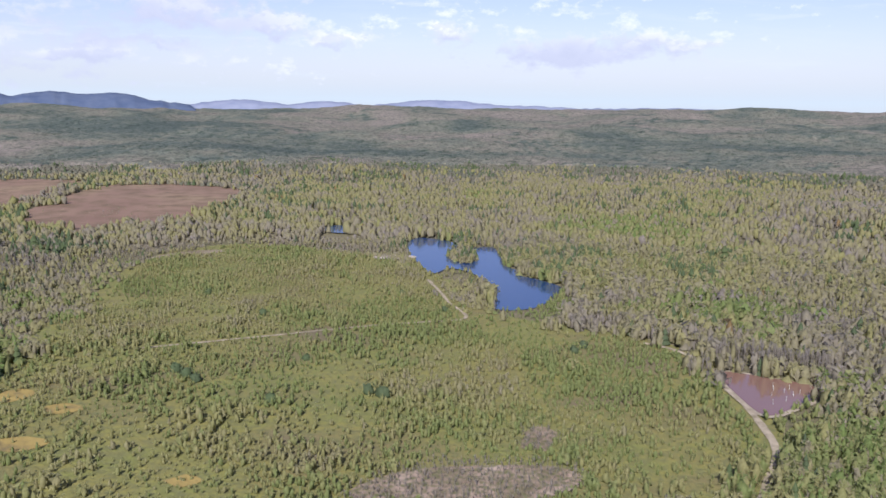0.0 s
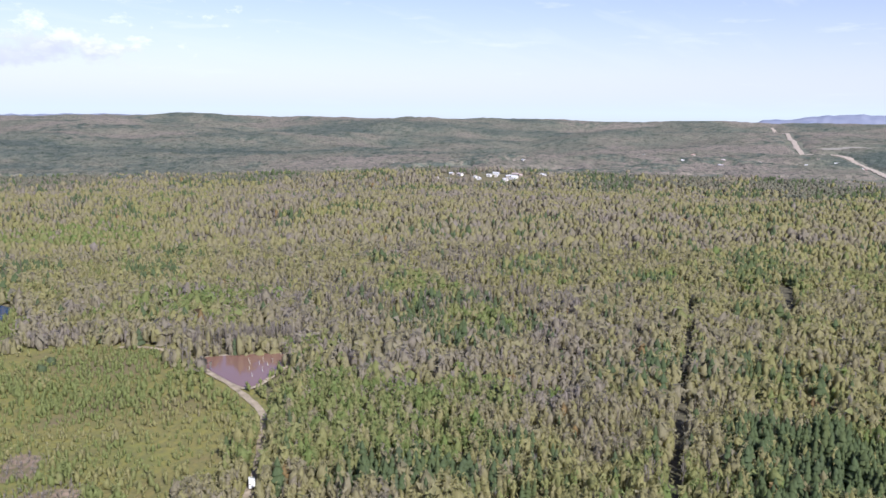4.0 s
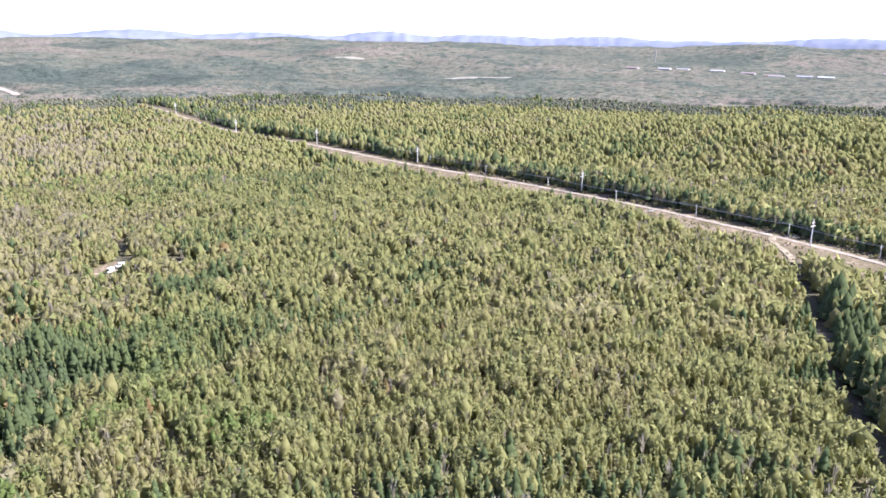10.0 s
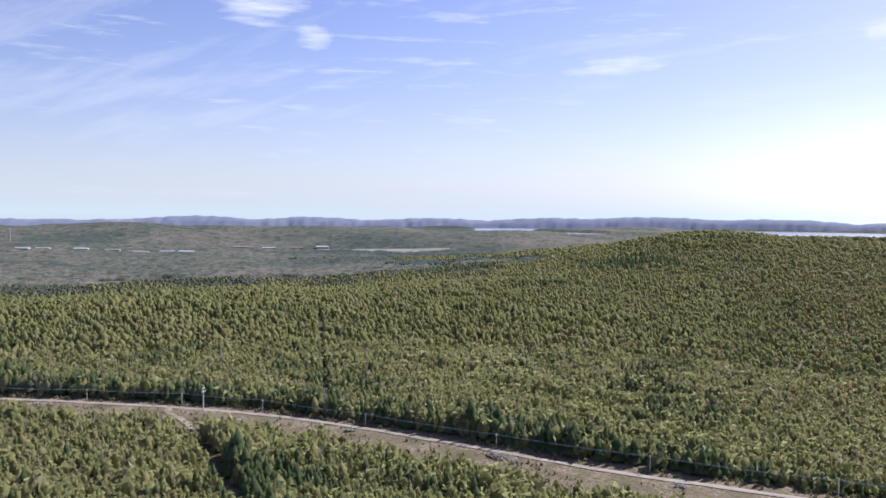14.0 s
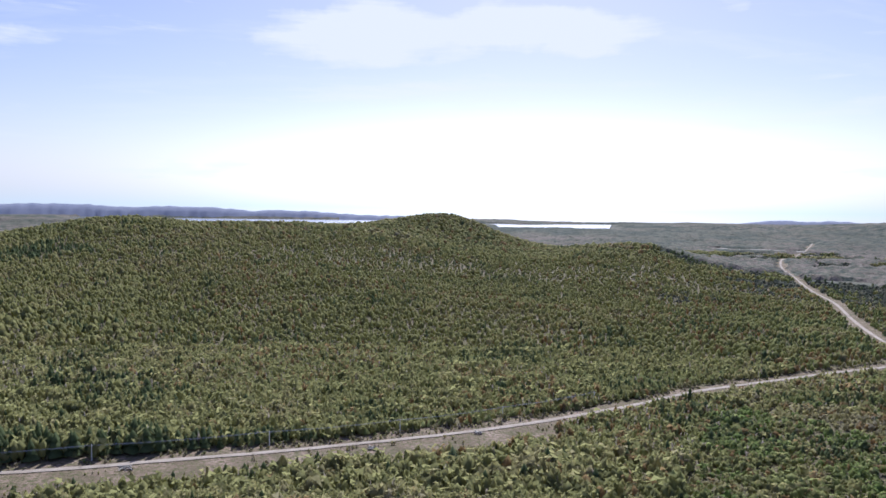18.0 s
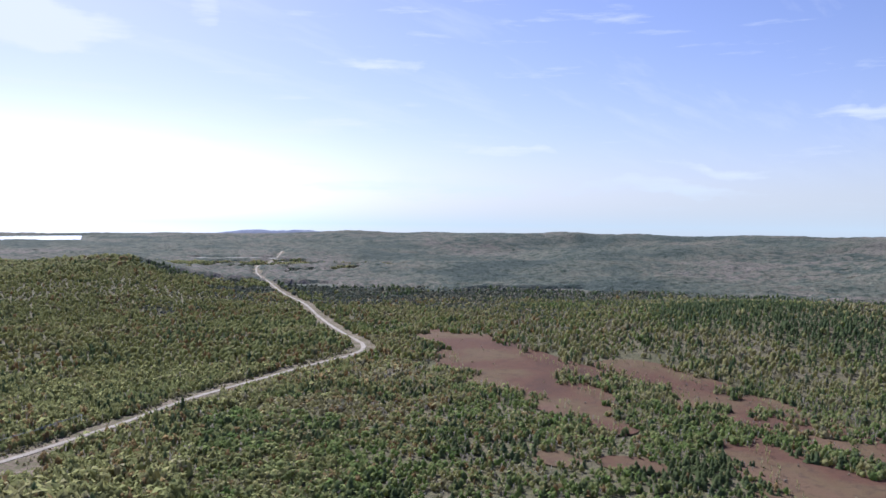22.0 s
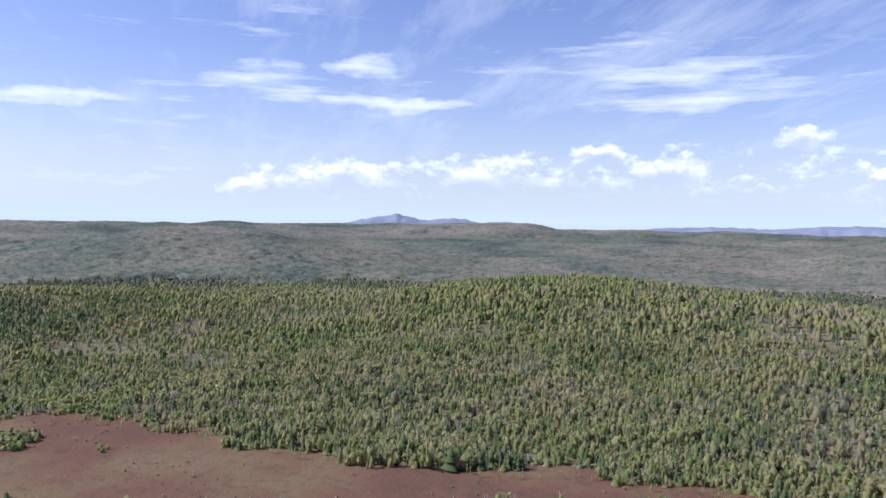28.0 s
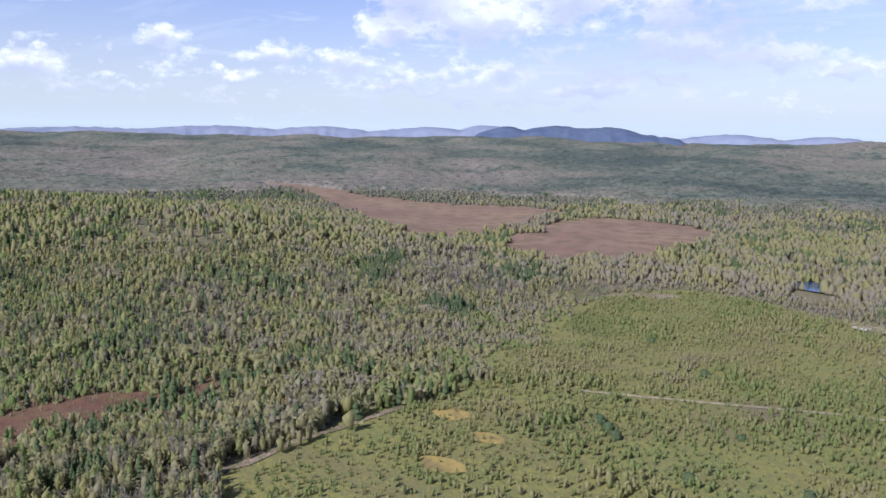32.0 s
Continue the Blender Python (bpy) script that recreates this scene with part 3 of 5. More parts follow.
# trees that run out into the bog: x, y, radius
TONGUES = [(-515, -52, 17), (-505, -28, 13), (-528, -76, 11), (-479, -146, 15), (-478, -122, 17), (-457, -93, 16), (-445, -65, 13), (-521, -145, 14), (-531, -115, 13), (-512, -176, 15), (-500, -100, 10), (-300, 60, 10), (-420, -20, 5)]
HEATH_A = closed_curve([(-372, -140), (-380, -160), (-368, -176), (-358, -168), (-362, -152)], 5)
HEATH_B = closed_curve([(-352, -206), (-362, -196), (-356, -182), (-344, -180), (-340, -194)], 5)
def grown(ring, by):
    """An outline moved outwards."""
    p = np.array(ring)
    d = np.roll(p, -1, 0) - np.roll(p, 1, 0)
    turn = np.sum(p[:, 0] * np.roll(p[:, 1], -1) - p[:, 1] * np.roll(p[:, 0], -1))
    n = np.stack([d[:, 1], -d[:, 0]], 1) / np.hypot(d[:, 0], d[:, 1])[:, None] * (1 if turn > 0 else -1)
    for _ in range(6):
        n = (np.roll(n, 1, 0) + n + np.roll(n, -1, 0)) / 3
    return [tuple(q) for q in p + n * by]


FIELDS, BARE = [], []


# ---- mesh helpers ----
def mesh_of(name, verts, faces_flat, corners, material, values=None, smooth=True):
    """A mesh from arrays: verts n x 3, faces as one flat array of indices with that many corners each."""
    me = bpy.data.meshes.new(name)
    verts, faces_flat = np.ascontiguousarray(verts, np.float32), np.ascontiguousarray(faces_flat, np.int32).ravel()
    count = len(faces_flat) // corners
    me.vertices.add(len(verts))
    me.vertices.foreach_set("co", verts.ravel())
    me.loops.add(len(faces_flat))
    me.loops.foreach_set("vertex_index", faces_flat)
    me.polygons.add(count)
    me.polygons.foreach_set("loop_start", np.arange(0, count * corners, corners, dtype=np.int32))
    me.polygons.foreach_set("use_smooth", np.full(count, smooth))
    if values is not None:
        at = me.attributes.new("tone", "FLOAT", "POINT")
        at.data.foreach_set("value", np.ascontiguousarray(values, np.float32))
    me.update()
    me.materials.append(material)
    return me


def part(name, bm, material, parent=None, label=""):
    me = bpy.data.meshes.new(name)
    bm.to_mesh(me)
    bm.free()
    me.materials.append(material)
    ob = new(name, me)
    ob.parent = parent
    return tagged(ob, label) if label else ob


def box(bm, x0, x1, y0, y1, z0, z1, turn=None):
    vs = [bm.verts.new((x, y, z)) for z in (z0, z1) for x, y in ((x0, y0), (x1, y0), (x1, y1), (x0, y1))]
    if turn:
        bmesh.ops.transform(bm, matrix=turn, verts=vs)
    for f in ((3, 2, 1, 0), (4, 5, 6, 7), (0, 1, 5, 4), (1, 2, 6, 5), (2, 3, 7, 6), (3, 0, 4, 7)):
        bm.faces.new([vs[i] for i in f])
    return vs


def tube(bm, p, q, r0, r1, sides=7):
    """A tapered round bar from p to q."""
    p, q = Vector(p), Vector(q)
    turn = (q - p).to_track_quat("Z", "Y").to_matrix()
    rings = [[bm.verts.new(c + turn @ Vector((r * math.cos(k * 2 * math.pi / sides), r * math.sin(k * 2 * math.pi / sides), 0))) for k in range(sides)]
             for c, r in ((p, r0), (q, r1))]
    for k in range(sides):
        bm.faces.new((rings[0][k], rings[0][(k + 1) % sides], rings[1][(k + 1) % sides], rings[1][k]))
    bm.faces.new(rings[0][::-1])
    bm.faces.new(rings[1])


def sheet(name, outline, material, lift, cell, label, category, flat=None):
    """A patch of ground cover or water inside an outline: a fine grid with a ragged rim, draped on the land."""
    xs, ys = [p[0] for p in outline], [p[1] for p in outline]
    bm = bmesh.new()
    ring = [bm.verts.new((x, y, 0)) for x, y in outline]
    bm.faces.new(ring)
    bmesh.ops.triangulate(bm, faces=bm.faces[:])
    for axis, lo, hi in ((0, min(xs), max(xs)), (1, min(ys), max(ys))):
        c = lo + cell
        while c < hi:
            co, no = ((c, 0, 0), (1, 0, 0)) if axis == 0 else ((0, c, 0), (0, 1, 0))
            bmesh.ops.bisect_plane(bm, geom=bm.verts[:] + bm.edges[:] + bm.faces[:], plane_co=co, plane_no=no)
            c += cell
    co = np.array([v.co for v in bm.verts])
    z = np.full(len(co), flat) if flat is not None else height(co[:, 0], co[:, 1]) + lift
    for v, h in zip(bm.verts, z):
        v.co.z = h
    bm.normal_update()
    if bm.faces[:][0].normal.z < 0:
        bmesh.ops.reverse_faces(bm, faces=bm.faces[:])
    return tagged(part(name, bm, material), label, category, kind="structure")


def ribbon(name, line, half, material, lift, label, category, wobble=0.6, shift=0.0):
    """A road or strip along a line, draped on the land, its edges uneven."""
    p = np.array(line)
    d = np.gradient(p, axis=0)
    d /= np.hypot(d[:, 0], d[:, 1])[:, None]
    n = np.stack([-d[:, 1], d[:, 0]], 1)
    rnd = np.random.RandomState(len(line))
    rows = []
    cols = np.linspace(-1, 1, 5)
    for k in cols:
        edge = rnd.rand(len(p)) * wobble if abs(k) == 1 else 0
        q = p + n * (k * (half + edge) + shift)[:, None] if np.ndim(edge) else p + n * (k * half + shift)
        rows.append(np.column_stack([q, height(q[:, 0], q[:, 1]) + lift - (0.12 if abs(k) == 1 else 0) * (lift > .2)]))
    v = np.concatenate(rows)
    m = len(p)
    f = [(j * m + i, (j + 1) * m + i, (j + 1) * m + i + 1, j * m + i + 1) for j in range(len(cols) - 1) for i in range(m - 1)]
    ob = new(name, mesh_of(name, v, np.array(f)[:, ::-1], 4, material, smooth=True))
    return tagged(ob, label, category, kind="structure")


# ---- ground: one sheet to the horizon ----
def build_ground():
    radii = np.concatenate([[8, 30, 60, 90], np.geomspace(115, 4930, 150)])
    turns = 540
    a = np.arange(turns) * 2 * np.pi / turns
    x = np.concatenate([[0], np.outer(radii, np.sin(a)).ravel()])
    y = np.concatenate([[0], np.outer(radii, np.cos(a)).ravel()])
    z = height(x, y)
    i, j = np.meshgrid(np.arange(len(radii) - 1), np.arange(turns), indexing="ij")
    k = (j + 1) % turns
    q = np.stack([1 + i * turns + j, 1 + (i + 1) * turns + j, 1 + (i + 1) * turns + k, 1 + i * turns + k], -1).reshape(-1, 4)
    tri = np.concatenate([q[:, [0, 1, 2]], q[:, [0, 2, 3]], np.stack([np.zeros(turns, int), 1 + np.arange(turns), 1 + (np.arange(turns) + 1) % turns], 1)])
    ob = new("ground", mesh_of("ground", np.stack([x, y, z], 1), tri[:, ::-1], 3, mat_ground, smooth=True))
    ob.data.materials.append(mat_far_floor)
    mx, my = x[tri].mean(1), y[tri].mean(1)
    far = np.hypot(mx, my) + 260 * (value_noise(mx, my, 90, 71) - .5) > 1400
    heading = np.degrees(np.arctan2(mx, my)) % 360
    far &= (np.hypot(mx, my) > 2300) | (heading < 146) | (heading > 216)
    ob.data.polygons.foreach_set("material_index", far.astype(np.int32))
    tagged(ob, "rolling taiga ground of brown and olive forest floor", "ground", kind="structure")


build_ground()
sheet("meadow", grown(MEADOW, 9), mat_meadow, 0.35, 12, "open regrowth meadow of drying yellow-green grass", "meadow")
for poly in YELLOWS:
    sheet("sedge_patch", poly, mat_sedge, 0.6, 12, "yellow patch of dry sedge in the meadow", "meadow")
for poly, cell in ((BOG, 14), (BOG_NORTH, 16), (HEATH_A, 12), (HEATH_B, 12)):
    sheet("bog", grown(poly, 13 if len(poly) > 40 else 4), mat_bog, 0.7, cell, "open reddish-brown bog heath between the woods", "bog")
for poly, cell in ((BOG_FAR, 40), (BOG_EAST, 30)):
    sheet("dry_bog", grown(poly, 13), mat_bog_dry, 0.7, cell, "wide dry bog, tan and pinkish, beyond the knoll", "bog")
sheet("lake_water", LAKE, mat_lake, 0.5, 20, "deep blue lake with a winding wooded shore", "lake", flat=float(height([70], [540])[0] + .9))
sheet("pond_shore", grown(POND, 3.0), mat_track, 0.5, 10, "pale sandy rim of the muddy pond", "shore", flat=.85)
sheet("pond_water", POND, mat_pond, 0.5, 20, "small brown muddy pond with bare trees behind", "pond", flat=1.0)
sheet("far_pond_water", POND_FAR, mat_lake, 0.5, 20, "small blue pool among the trees", "pond", flat=float(height([-25], [720])[0] + 1.2))
sheet("island", ISLAND, mat_ground, 1.6, 6, "small wooded island in the blue lake", "island")
def sector(az0, az1, r0, r1, step=2.0):
    """An outline between two headings and two distances."""
    a = np.radians(np.arange(az0, az1 + .01, step))
    rim = [(r0 * (1 + .05 * math.sin(9 * q)) * math.sin(q), r0 * (1 + .05 * math.sin(9 * q)) * math.cos(q)) for q in a]
    return rim + [(r1 * math.sin(q), r1 * math.cos(q)) for q in a[::-1]]


sheet("far_water", sector(151, 204, 3350, 4900), mat_sea, 0, 260, "wide pale river and lakes shining near the horizon", "water", flat=44.0)
for cx, cy, wide, deep, turn in ((1400, -2040, 175, 55, 20), (1620, -1990, 60, 18, 30), (2050, -1690, 190, 14, 42), (2150, -660, 117, 55, 37), (2277, 680, 115, 34, -68), (2936, 45, 60, 25, 90), (2718, -359, 60, 22, -80), (-1300, -1950, 160, 30, -50)):
    c, s = math.cos(radians(turn)), math.sin(radians(turn))
    ring = closed_curve([(cx + c * u * wide - s * v * deep, cy + s * u * wide + c * v * deep) for u, v in ((-1, -.6), (-.2, -1), (.8, -.8), (1, .3), (.3, 1), (-.7, .8))], 40)
    FIELDS.append(ring)
    sheet("field", ring, mat_field, 2.5, 60, "pale harvested field in the far valley", "field")
for ring in (closed_curve([(-8, 222), (12, 214), (40, 212), (66, 222), (64, 234), (40, 238), (10, 236)], 6), closed_curve([(52, 250), (60, 247), (68, 262), (60, 268)], 5),
             closed_curve([(-164, 590), (-145, 603), (-114, 620), (-118, 628), (-144, 624), (-166, 600)], 6), closed_curve([(360, 64), (384, 62), (392, 72), (372, 80), (356, 74)], 5),
             closed_curve([(132, 118), (150, 116), (158, 126), (146, 133), (134, 128)], 5), closed_curve([(1030, -84), (1034, -70), (1008, -64), (1000, -74)], 6), closed_curve([(936, 174), (956, 180), (954, 196), (936, 198)], 6), closed_curve([(320, -292), (352, -300), (340, -318), (312, -316)], 5)):
    BARE.append(ring)
    sheet("bare_patch", ring, mat_strip, 0.5, 8, "bare patch of pinkish sand and dry twigs", "bare ground")
ribbon("clearing", [p for p in ROAD if p[0] > -170], 24, mat_strip, 0.35, "cleared power-line strip of bare earth, brush and stumps", "clearing", wobble=5, shift=-10.0)
ribbon("clearing", [p for p in ROAD if p[0] <= -164], 10, mat_strip, 0.45, "cleared verge along the straight far stretch of road", "clearing", wobble=5, shift=-2.0)
ribbon("road", ROAD, 1.7, mat_sand, 0.75, "pale sandy gravel road along the power line", "road", wobble=0.8)
ribbon("far_road", FAR_ROAD, 5.5, mat_sand, 1.2, "pale cleared pipeline strip running over the far hills", "road", wobble=5)
ribbon("track", TRACK, 1.2, mat_track, 0.75, "narrow sandy track past the muddy pond", "track")
ribbon("lake_track", LAKE_ROAD, .8, mat_track, 0.75, "sandy forest track leading to the lake", "track")
for line in SIDE_TRACKS:
    ribbon("side_track", line, 1.3, mat_track if line[0][0] > 0 else mat_strip, 0.8, "short pale sandy track branching off between the trees", "track", wobble=1.2)
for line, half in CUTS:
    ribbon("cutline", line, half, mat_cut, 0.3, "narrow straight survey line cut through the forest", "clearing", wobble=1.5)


# ---- mountains on the horizon ----
def ridge(name, az0, az1, dist, humps, base, material, label, rough=4.0, depth=260):
    """A mountain ridge between two headings: humps are heading, rise in degrees above the eye's level, width in degrees."""
    n = max(24, int((az1 - az0) * 5))
    az = np.linspace(az0, az1, n)
    top = np.full(n, base, float)
    for a, e, w in humps:
        top = np.maximum(top, base + (e - base) * np.exp(-.5 * ((az - a) / w) ** 2))
    end = sstep(0, 1.5, az - az0) * sstep(0, 1.5, az1 - az)
    top = -1.6 + (top + 1.6) * end
    z = 120 + dist * np.tan(np.radians(top)) + rough * (value_noise(az * 40, az * 0 + dist, 17) - .5) * end * 2 + rough * .5 * (value_noise(az * 40, az * 0 + dist, 5) - .5) * end
    levels = [(-depth, -40, 0.0), (-depth * .62, 0, .45), (-depth * .3, 0, .8), (0, 0, 1.0), (depth * .3, 0, .7), (depth * .5, -60, 0.0)]
    v = []
    for k, (off, drop, share) in enumerate(levels):
        r = dist + off + 30 * (value_noise(az * 40, az * 0 + k * 50, 11) - .5)
        x, y = r * np.sin(np.radians(az)), r * np.cos(np.radians(az))
        g = np.minimum(height(x, y), z)
        v.append(np.stack([x, y, g + (z - g) * share + drop * (share == 0) + (share not in (0, 1.0)) * 5 * (value_noise(az * 40, az * 0 + k * 9, 7) - .5)], 1))
    f = [(j * n + i, j * n + i + 1, (j + 1) * n + i + 1, (j + 1) * n + i) for j in range(len(levels) - 1) for i in range(n - 1)]
    ob = new(name, mesh_of(name, np.concatenate(v), np.array(f), 4, material, smooth=True))
    tagged(ob, label, "mountain", kind="structure")


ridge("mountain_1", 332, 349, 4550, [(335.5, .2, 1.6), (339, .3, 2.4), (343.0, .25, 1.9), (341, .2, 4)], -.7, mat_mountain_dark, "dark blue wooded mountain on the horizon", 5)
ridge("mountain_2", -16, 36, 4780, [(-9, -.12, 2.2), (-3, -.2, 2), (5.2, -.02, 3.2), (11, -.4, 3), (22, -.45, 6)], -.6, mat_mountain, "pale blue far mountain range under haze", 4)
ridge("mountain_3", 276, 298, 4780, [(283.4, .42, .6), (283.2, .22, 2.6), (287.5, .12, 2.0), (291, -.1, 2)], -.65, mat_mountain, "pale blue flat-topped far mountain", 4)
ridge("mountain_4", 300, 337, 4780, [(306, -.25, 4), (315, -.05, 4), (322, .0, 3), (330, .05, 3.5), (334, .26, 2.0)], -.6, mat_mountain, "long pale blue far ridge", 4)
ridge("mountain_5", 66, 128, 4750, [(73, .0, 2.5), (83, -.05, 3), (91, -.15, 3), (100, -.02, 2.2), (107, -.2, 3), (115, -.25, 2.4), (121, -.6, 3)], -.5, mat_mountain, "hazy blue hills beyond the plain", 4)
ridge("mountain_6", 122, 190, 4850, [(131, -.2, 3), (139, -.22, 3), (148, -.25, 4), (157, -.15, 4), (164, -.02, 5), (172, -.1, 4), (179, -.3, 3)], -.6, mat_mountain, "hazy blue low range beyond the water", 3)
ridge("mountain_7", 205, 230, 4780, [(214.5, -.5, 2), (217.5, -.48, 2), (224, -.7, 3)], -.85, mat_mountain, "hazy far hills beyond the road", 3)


# ---- trees ----
def blob(rnd, sides, profile, rough=.22):
    """A rough rounded crown, open below: rings of corners up to a blunt top, in unit size. profile: height and radius of each ring."""
    v, f = [], []
    for i, (s, r) in enumerate(profile):
        for k in range(sides):
            a = (k + .5 * (i % 2) + rnd.uniform(-.25, .25)) * 2 * np.pi / sides
            q = r * rnd.uniform(1 - rough * 1.3, 1 + rough * 1.3)
            v.append((q * np.cos(a), q * np.sin(a), s + rnd.uniform(-.05, .05)))
    v.append((rnd.uniform(-.05, .05), rnd.uniform(-.05, .05), rnd.uniform(.93, 1.03)))
    for k in range(sides):
        b = (len(profile) - 1) * sides
        f.append((len(v) - 1, b + k, b + (k + 1) % sides))
        for i in range(len(profile) - 1):
            a, c = i * sides, (i + 1) * sides
            f += [(a + k, a + (k + 1) % sides, c + k), (a + (k + 1) % sides, c + (k + 1) % sides, c + k)]
    return np.array(v, float), np.array(f, int)


def tufts(rnd, count, size, low, high, bulge):
    """Loose leaf sprays: small upright three-cornered flakes spread round a crown."""
    s = rnd.uniform(0.02, 1.0, count)
    a = rnd.uniform(0, 2 * np.pi, count)
    r = np.array([bulge(q) for q in s]) * np.sqrt(rnd.uniform(.25, 1.35, count))
    c = np.stack([r * np.cos(a), r * np.sin(a), low + (high - low) * s], 1)
    v = c[:, None] + rnd.normal(0, 1, (count, 3, 3)) * (size, size, size * 1.9)
    v[:, :, 2] = np.minimum(v[:, :, 2], 1.06)
    return v.reshape(-1, 3), np.arange(count * 3).reshape(-1, 3)


def joined(*pieces):
    v, f, n = [], [], 0
    for a, b in pieces:
        v.append(a)
        f.append(b + n)
        n += len(a)
    return np.concatenate(v), np.concatenate(f)


def stem(width, top):
    v = np.array([(width, 0, 0), (-width / 2, width * .87, 0), (-width / 2, -width * .87, 0), (0, 0, top)], float)
    return v, np.array([(0, 1, 3), (1, 2, 3), (2, 0, 3)])


def birch_bulge(s):
    return .165 * max(0.0, 1 - abs(2 * s - .85) ** 2.4) ** .5 + .02


def crown(rnd, kind, fine):
    """A crown of unit height, by kind and by how fine it must be: 2 near, 1 middle, 0 far."""
    if kind == "birch":
        low = rnd.uniform(.06, .2)
        if fine < 0:
            v, f = blob(rnd, 4, ((.1, .24),), .3)
        elif fine == 0:
            v, f = blob(rnd, 3, ((.0, .16), (.66, .15)), .35)
        elif fine == 1:
            v, f = blob(rnd, 3, ((.0, .11), (.6, .115)), .35)
        else:
            v, f = blob(rnd, 4, ((.02, .085), (.6, .115)), .35)
        v[:, 2] = low + (1 - low) * v[:, 2] * (.93 if fine > 0 else 1)
        if fine > 0:
            return joined((v, f), tufts(rnd, 25 if fine == 2 else 8, .037 if fine == 2 else .056, low, .98, birch_bulge))
        return v, f
    if kind == "conifer":
        parts = []
        tiers = 5 if fine == 2 else 3 if fine else 2
        for i in range(tiers):
            z0 = .12 + .80 * i / tiers
            r = .17 * (1 - .82 * i / tiers)
            n = 8 if fine == 2 else 6 if fine else 4
            ang = np.arange(n) * 2 * np.pi / n + rnd.uniform(0, 3)
            rr = r * rnd.uniform(.65, 1.2, n)
            v = np.concatenate([np.stack([rr * np.cos(ang), rr * np.sin(ang), z0 + rnd.uniform(-.03, .03, n)], 1), [(0, 0, min(1.0, z0 + 1.35 * .88 / tiers))]])
            parts.append((v, np.array([(k, (k + 1) % n, n) for k in range(n)])))
        return joined(*parts)
    # bare: thin upright sprays of twigs
    n = 16 if fine == 2 else 8 if fine else 4
    a, s = rnd.uniform(0, 6.28, n), rnd.uniform(.3, .8, n)
    q = .02 + .10 * rnd.rand(n)
    w = .022 if fine == 2 else .045
    base = np.stack([.02 * np.cos(a), .02 * np.sin(a), s - .12], 1)
    tip = np.stack([q * np.cos(a), q * np.sin(a), np.minimum(s + .26, 1)], 1)
    side = np.stack([-np.sin(a) * w, np.cos(a) * w, np.full(n, .03)], 1)
    v = np.stack([base, tip, (base + tip) / 2 + side], 1).reshape(-1, 3)
    return joined((v, np.arange(3 * n).reshape(-1, 3)), stem(.02, .95))


def plant(name, kind, fine, x, y, tall, tone, material, label, category, wide=1.0, seed=1, variants=16, trunk=True):
    """Many trees of one kind, each turned and scaled on its own, joined into one stand."""
    rnd = np.random.RandomState(seed)
    z = height(x, y) + .2
    pick = rnd.randint(0, variants, len(x))
    turn, lean = rnd.uniform(0, 6.283, len(x)), rnd.uniform(.82, 1.25, len(x)) * wide
    vs, fs, ts, n = [], [], [], 0
    for k in range(variants):
        v, f = crown(rnd, kind, fine)
        if trunk and kind != "bare":
            v, f = joined((v, f), stem(.014, .5))
        w = np.flatnonzero(pick == k)
        if not len(w):
            continue
        c, s = np.cos(turn[w])[:, None], np.sin(turn[w])[:, None]
        h, g = tall[w][:, None], (tall[w] * lean[w])[:, None]
        p = np.stack([x[w][:, None] + g * (v[:, 0] * c - v[:, 1] * s), y[w][:, None] + g * (v[:, 0] * s + v[:, 1] * c), z[w][:, None] + h * v[:, 2]], -1)
        vs.append(p.reshape(-1, 3))
        fs.append((f[None] + (n + np.arange(len(w)) * len(v))[:, None, None]).reshape(-1, 3))
        ts.append(np.repeat(tone[w], len(v)))
        n += len(w) * len(v)
    if not vs:
        return None
    me = mesh_of(name, np.concatenate(vs), np.concatenate(fs), 3, material, np.concatenate(ts))
    return tagged(new(name, me), label, category, kind="stuff")


MID_X, MID_Y = -15.0, 15.0


def scatter(r0, r1, cell, seed):
    """Places on a jittered grid in a ring round the flight."""
    rnd = np.random.RandomState(seed)
    k = np.arange(-r1, r1 + cell, cell)
    x, y = [q.ravel() for q in np.meshgrid(k, k)]
    x, y = x + rnd.uniform(-.8, .8, len(x)) * cell, y + rnd.uniform(-.8, .8, len(x)) * cell
    keep = (np.hypot(x, y) >= r0) & (np.hypot(x, y) < r1)
    return x[keep] + MID_X, y[keep] + MID_Y


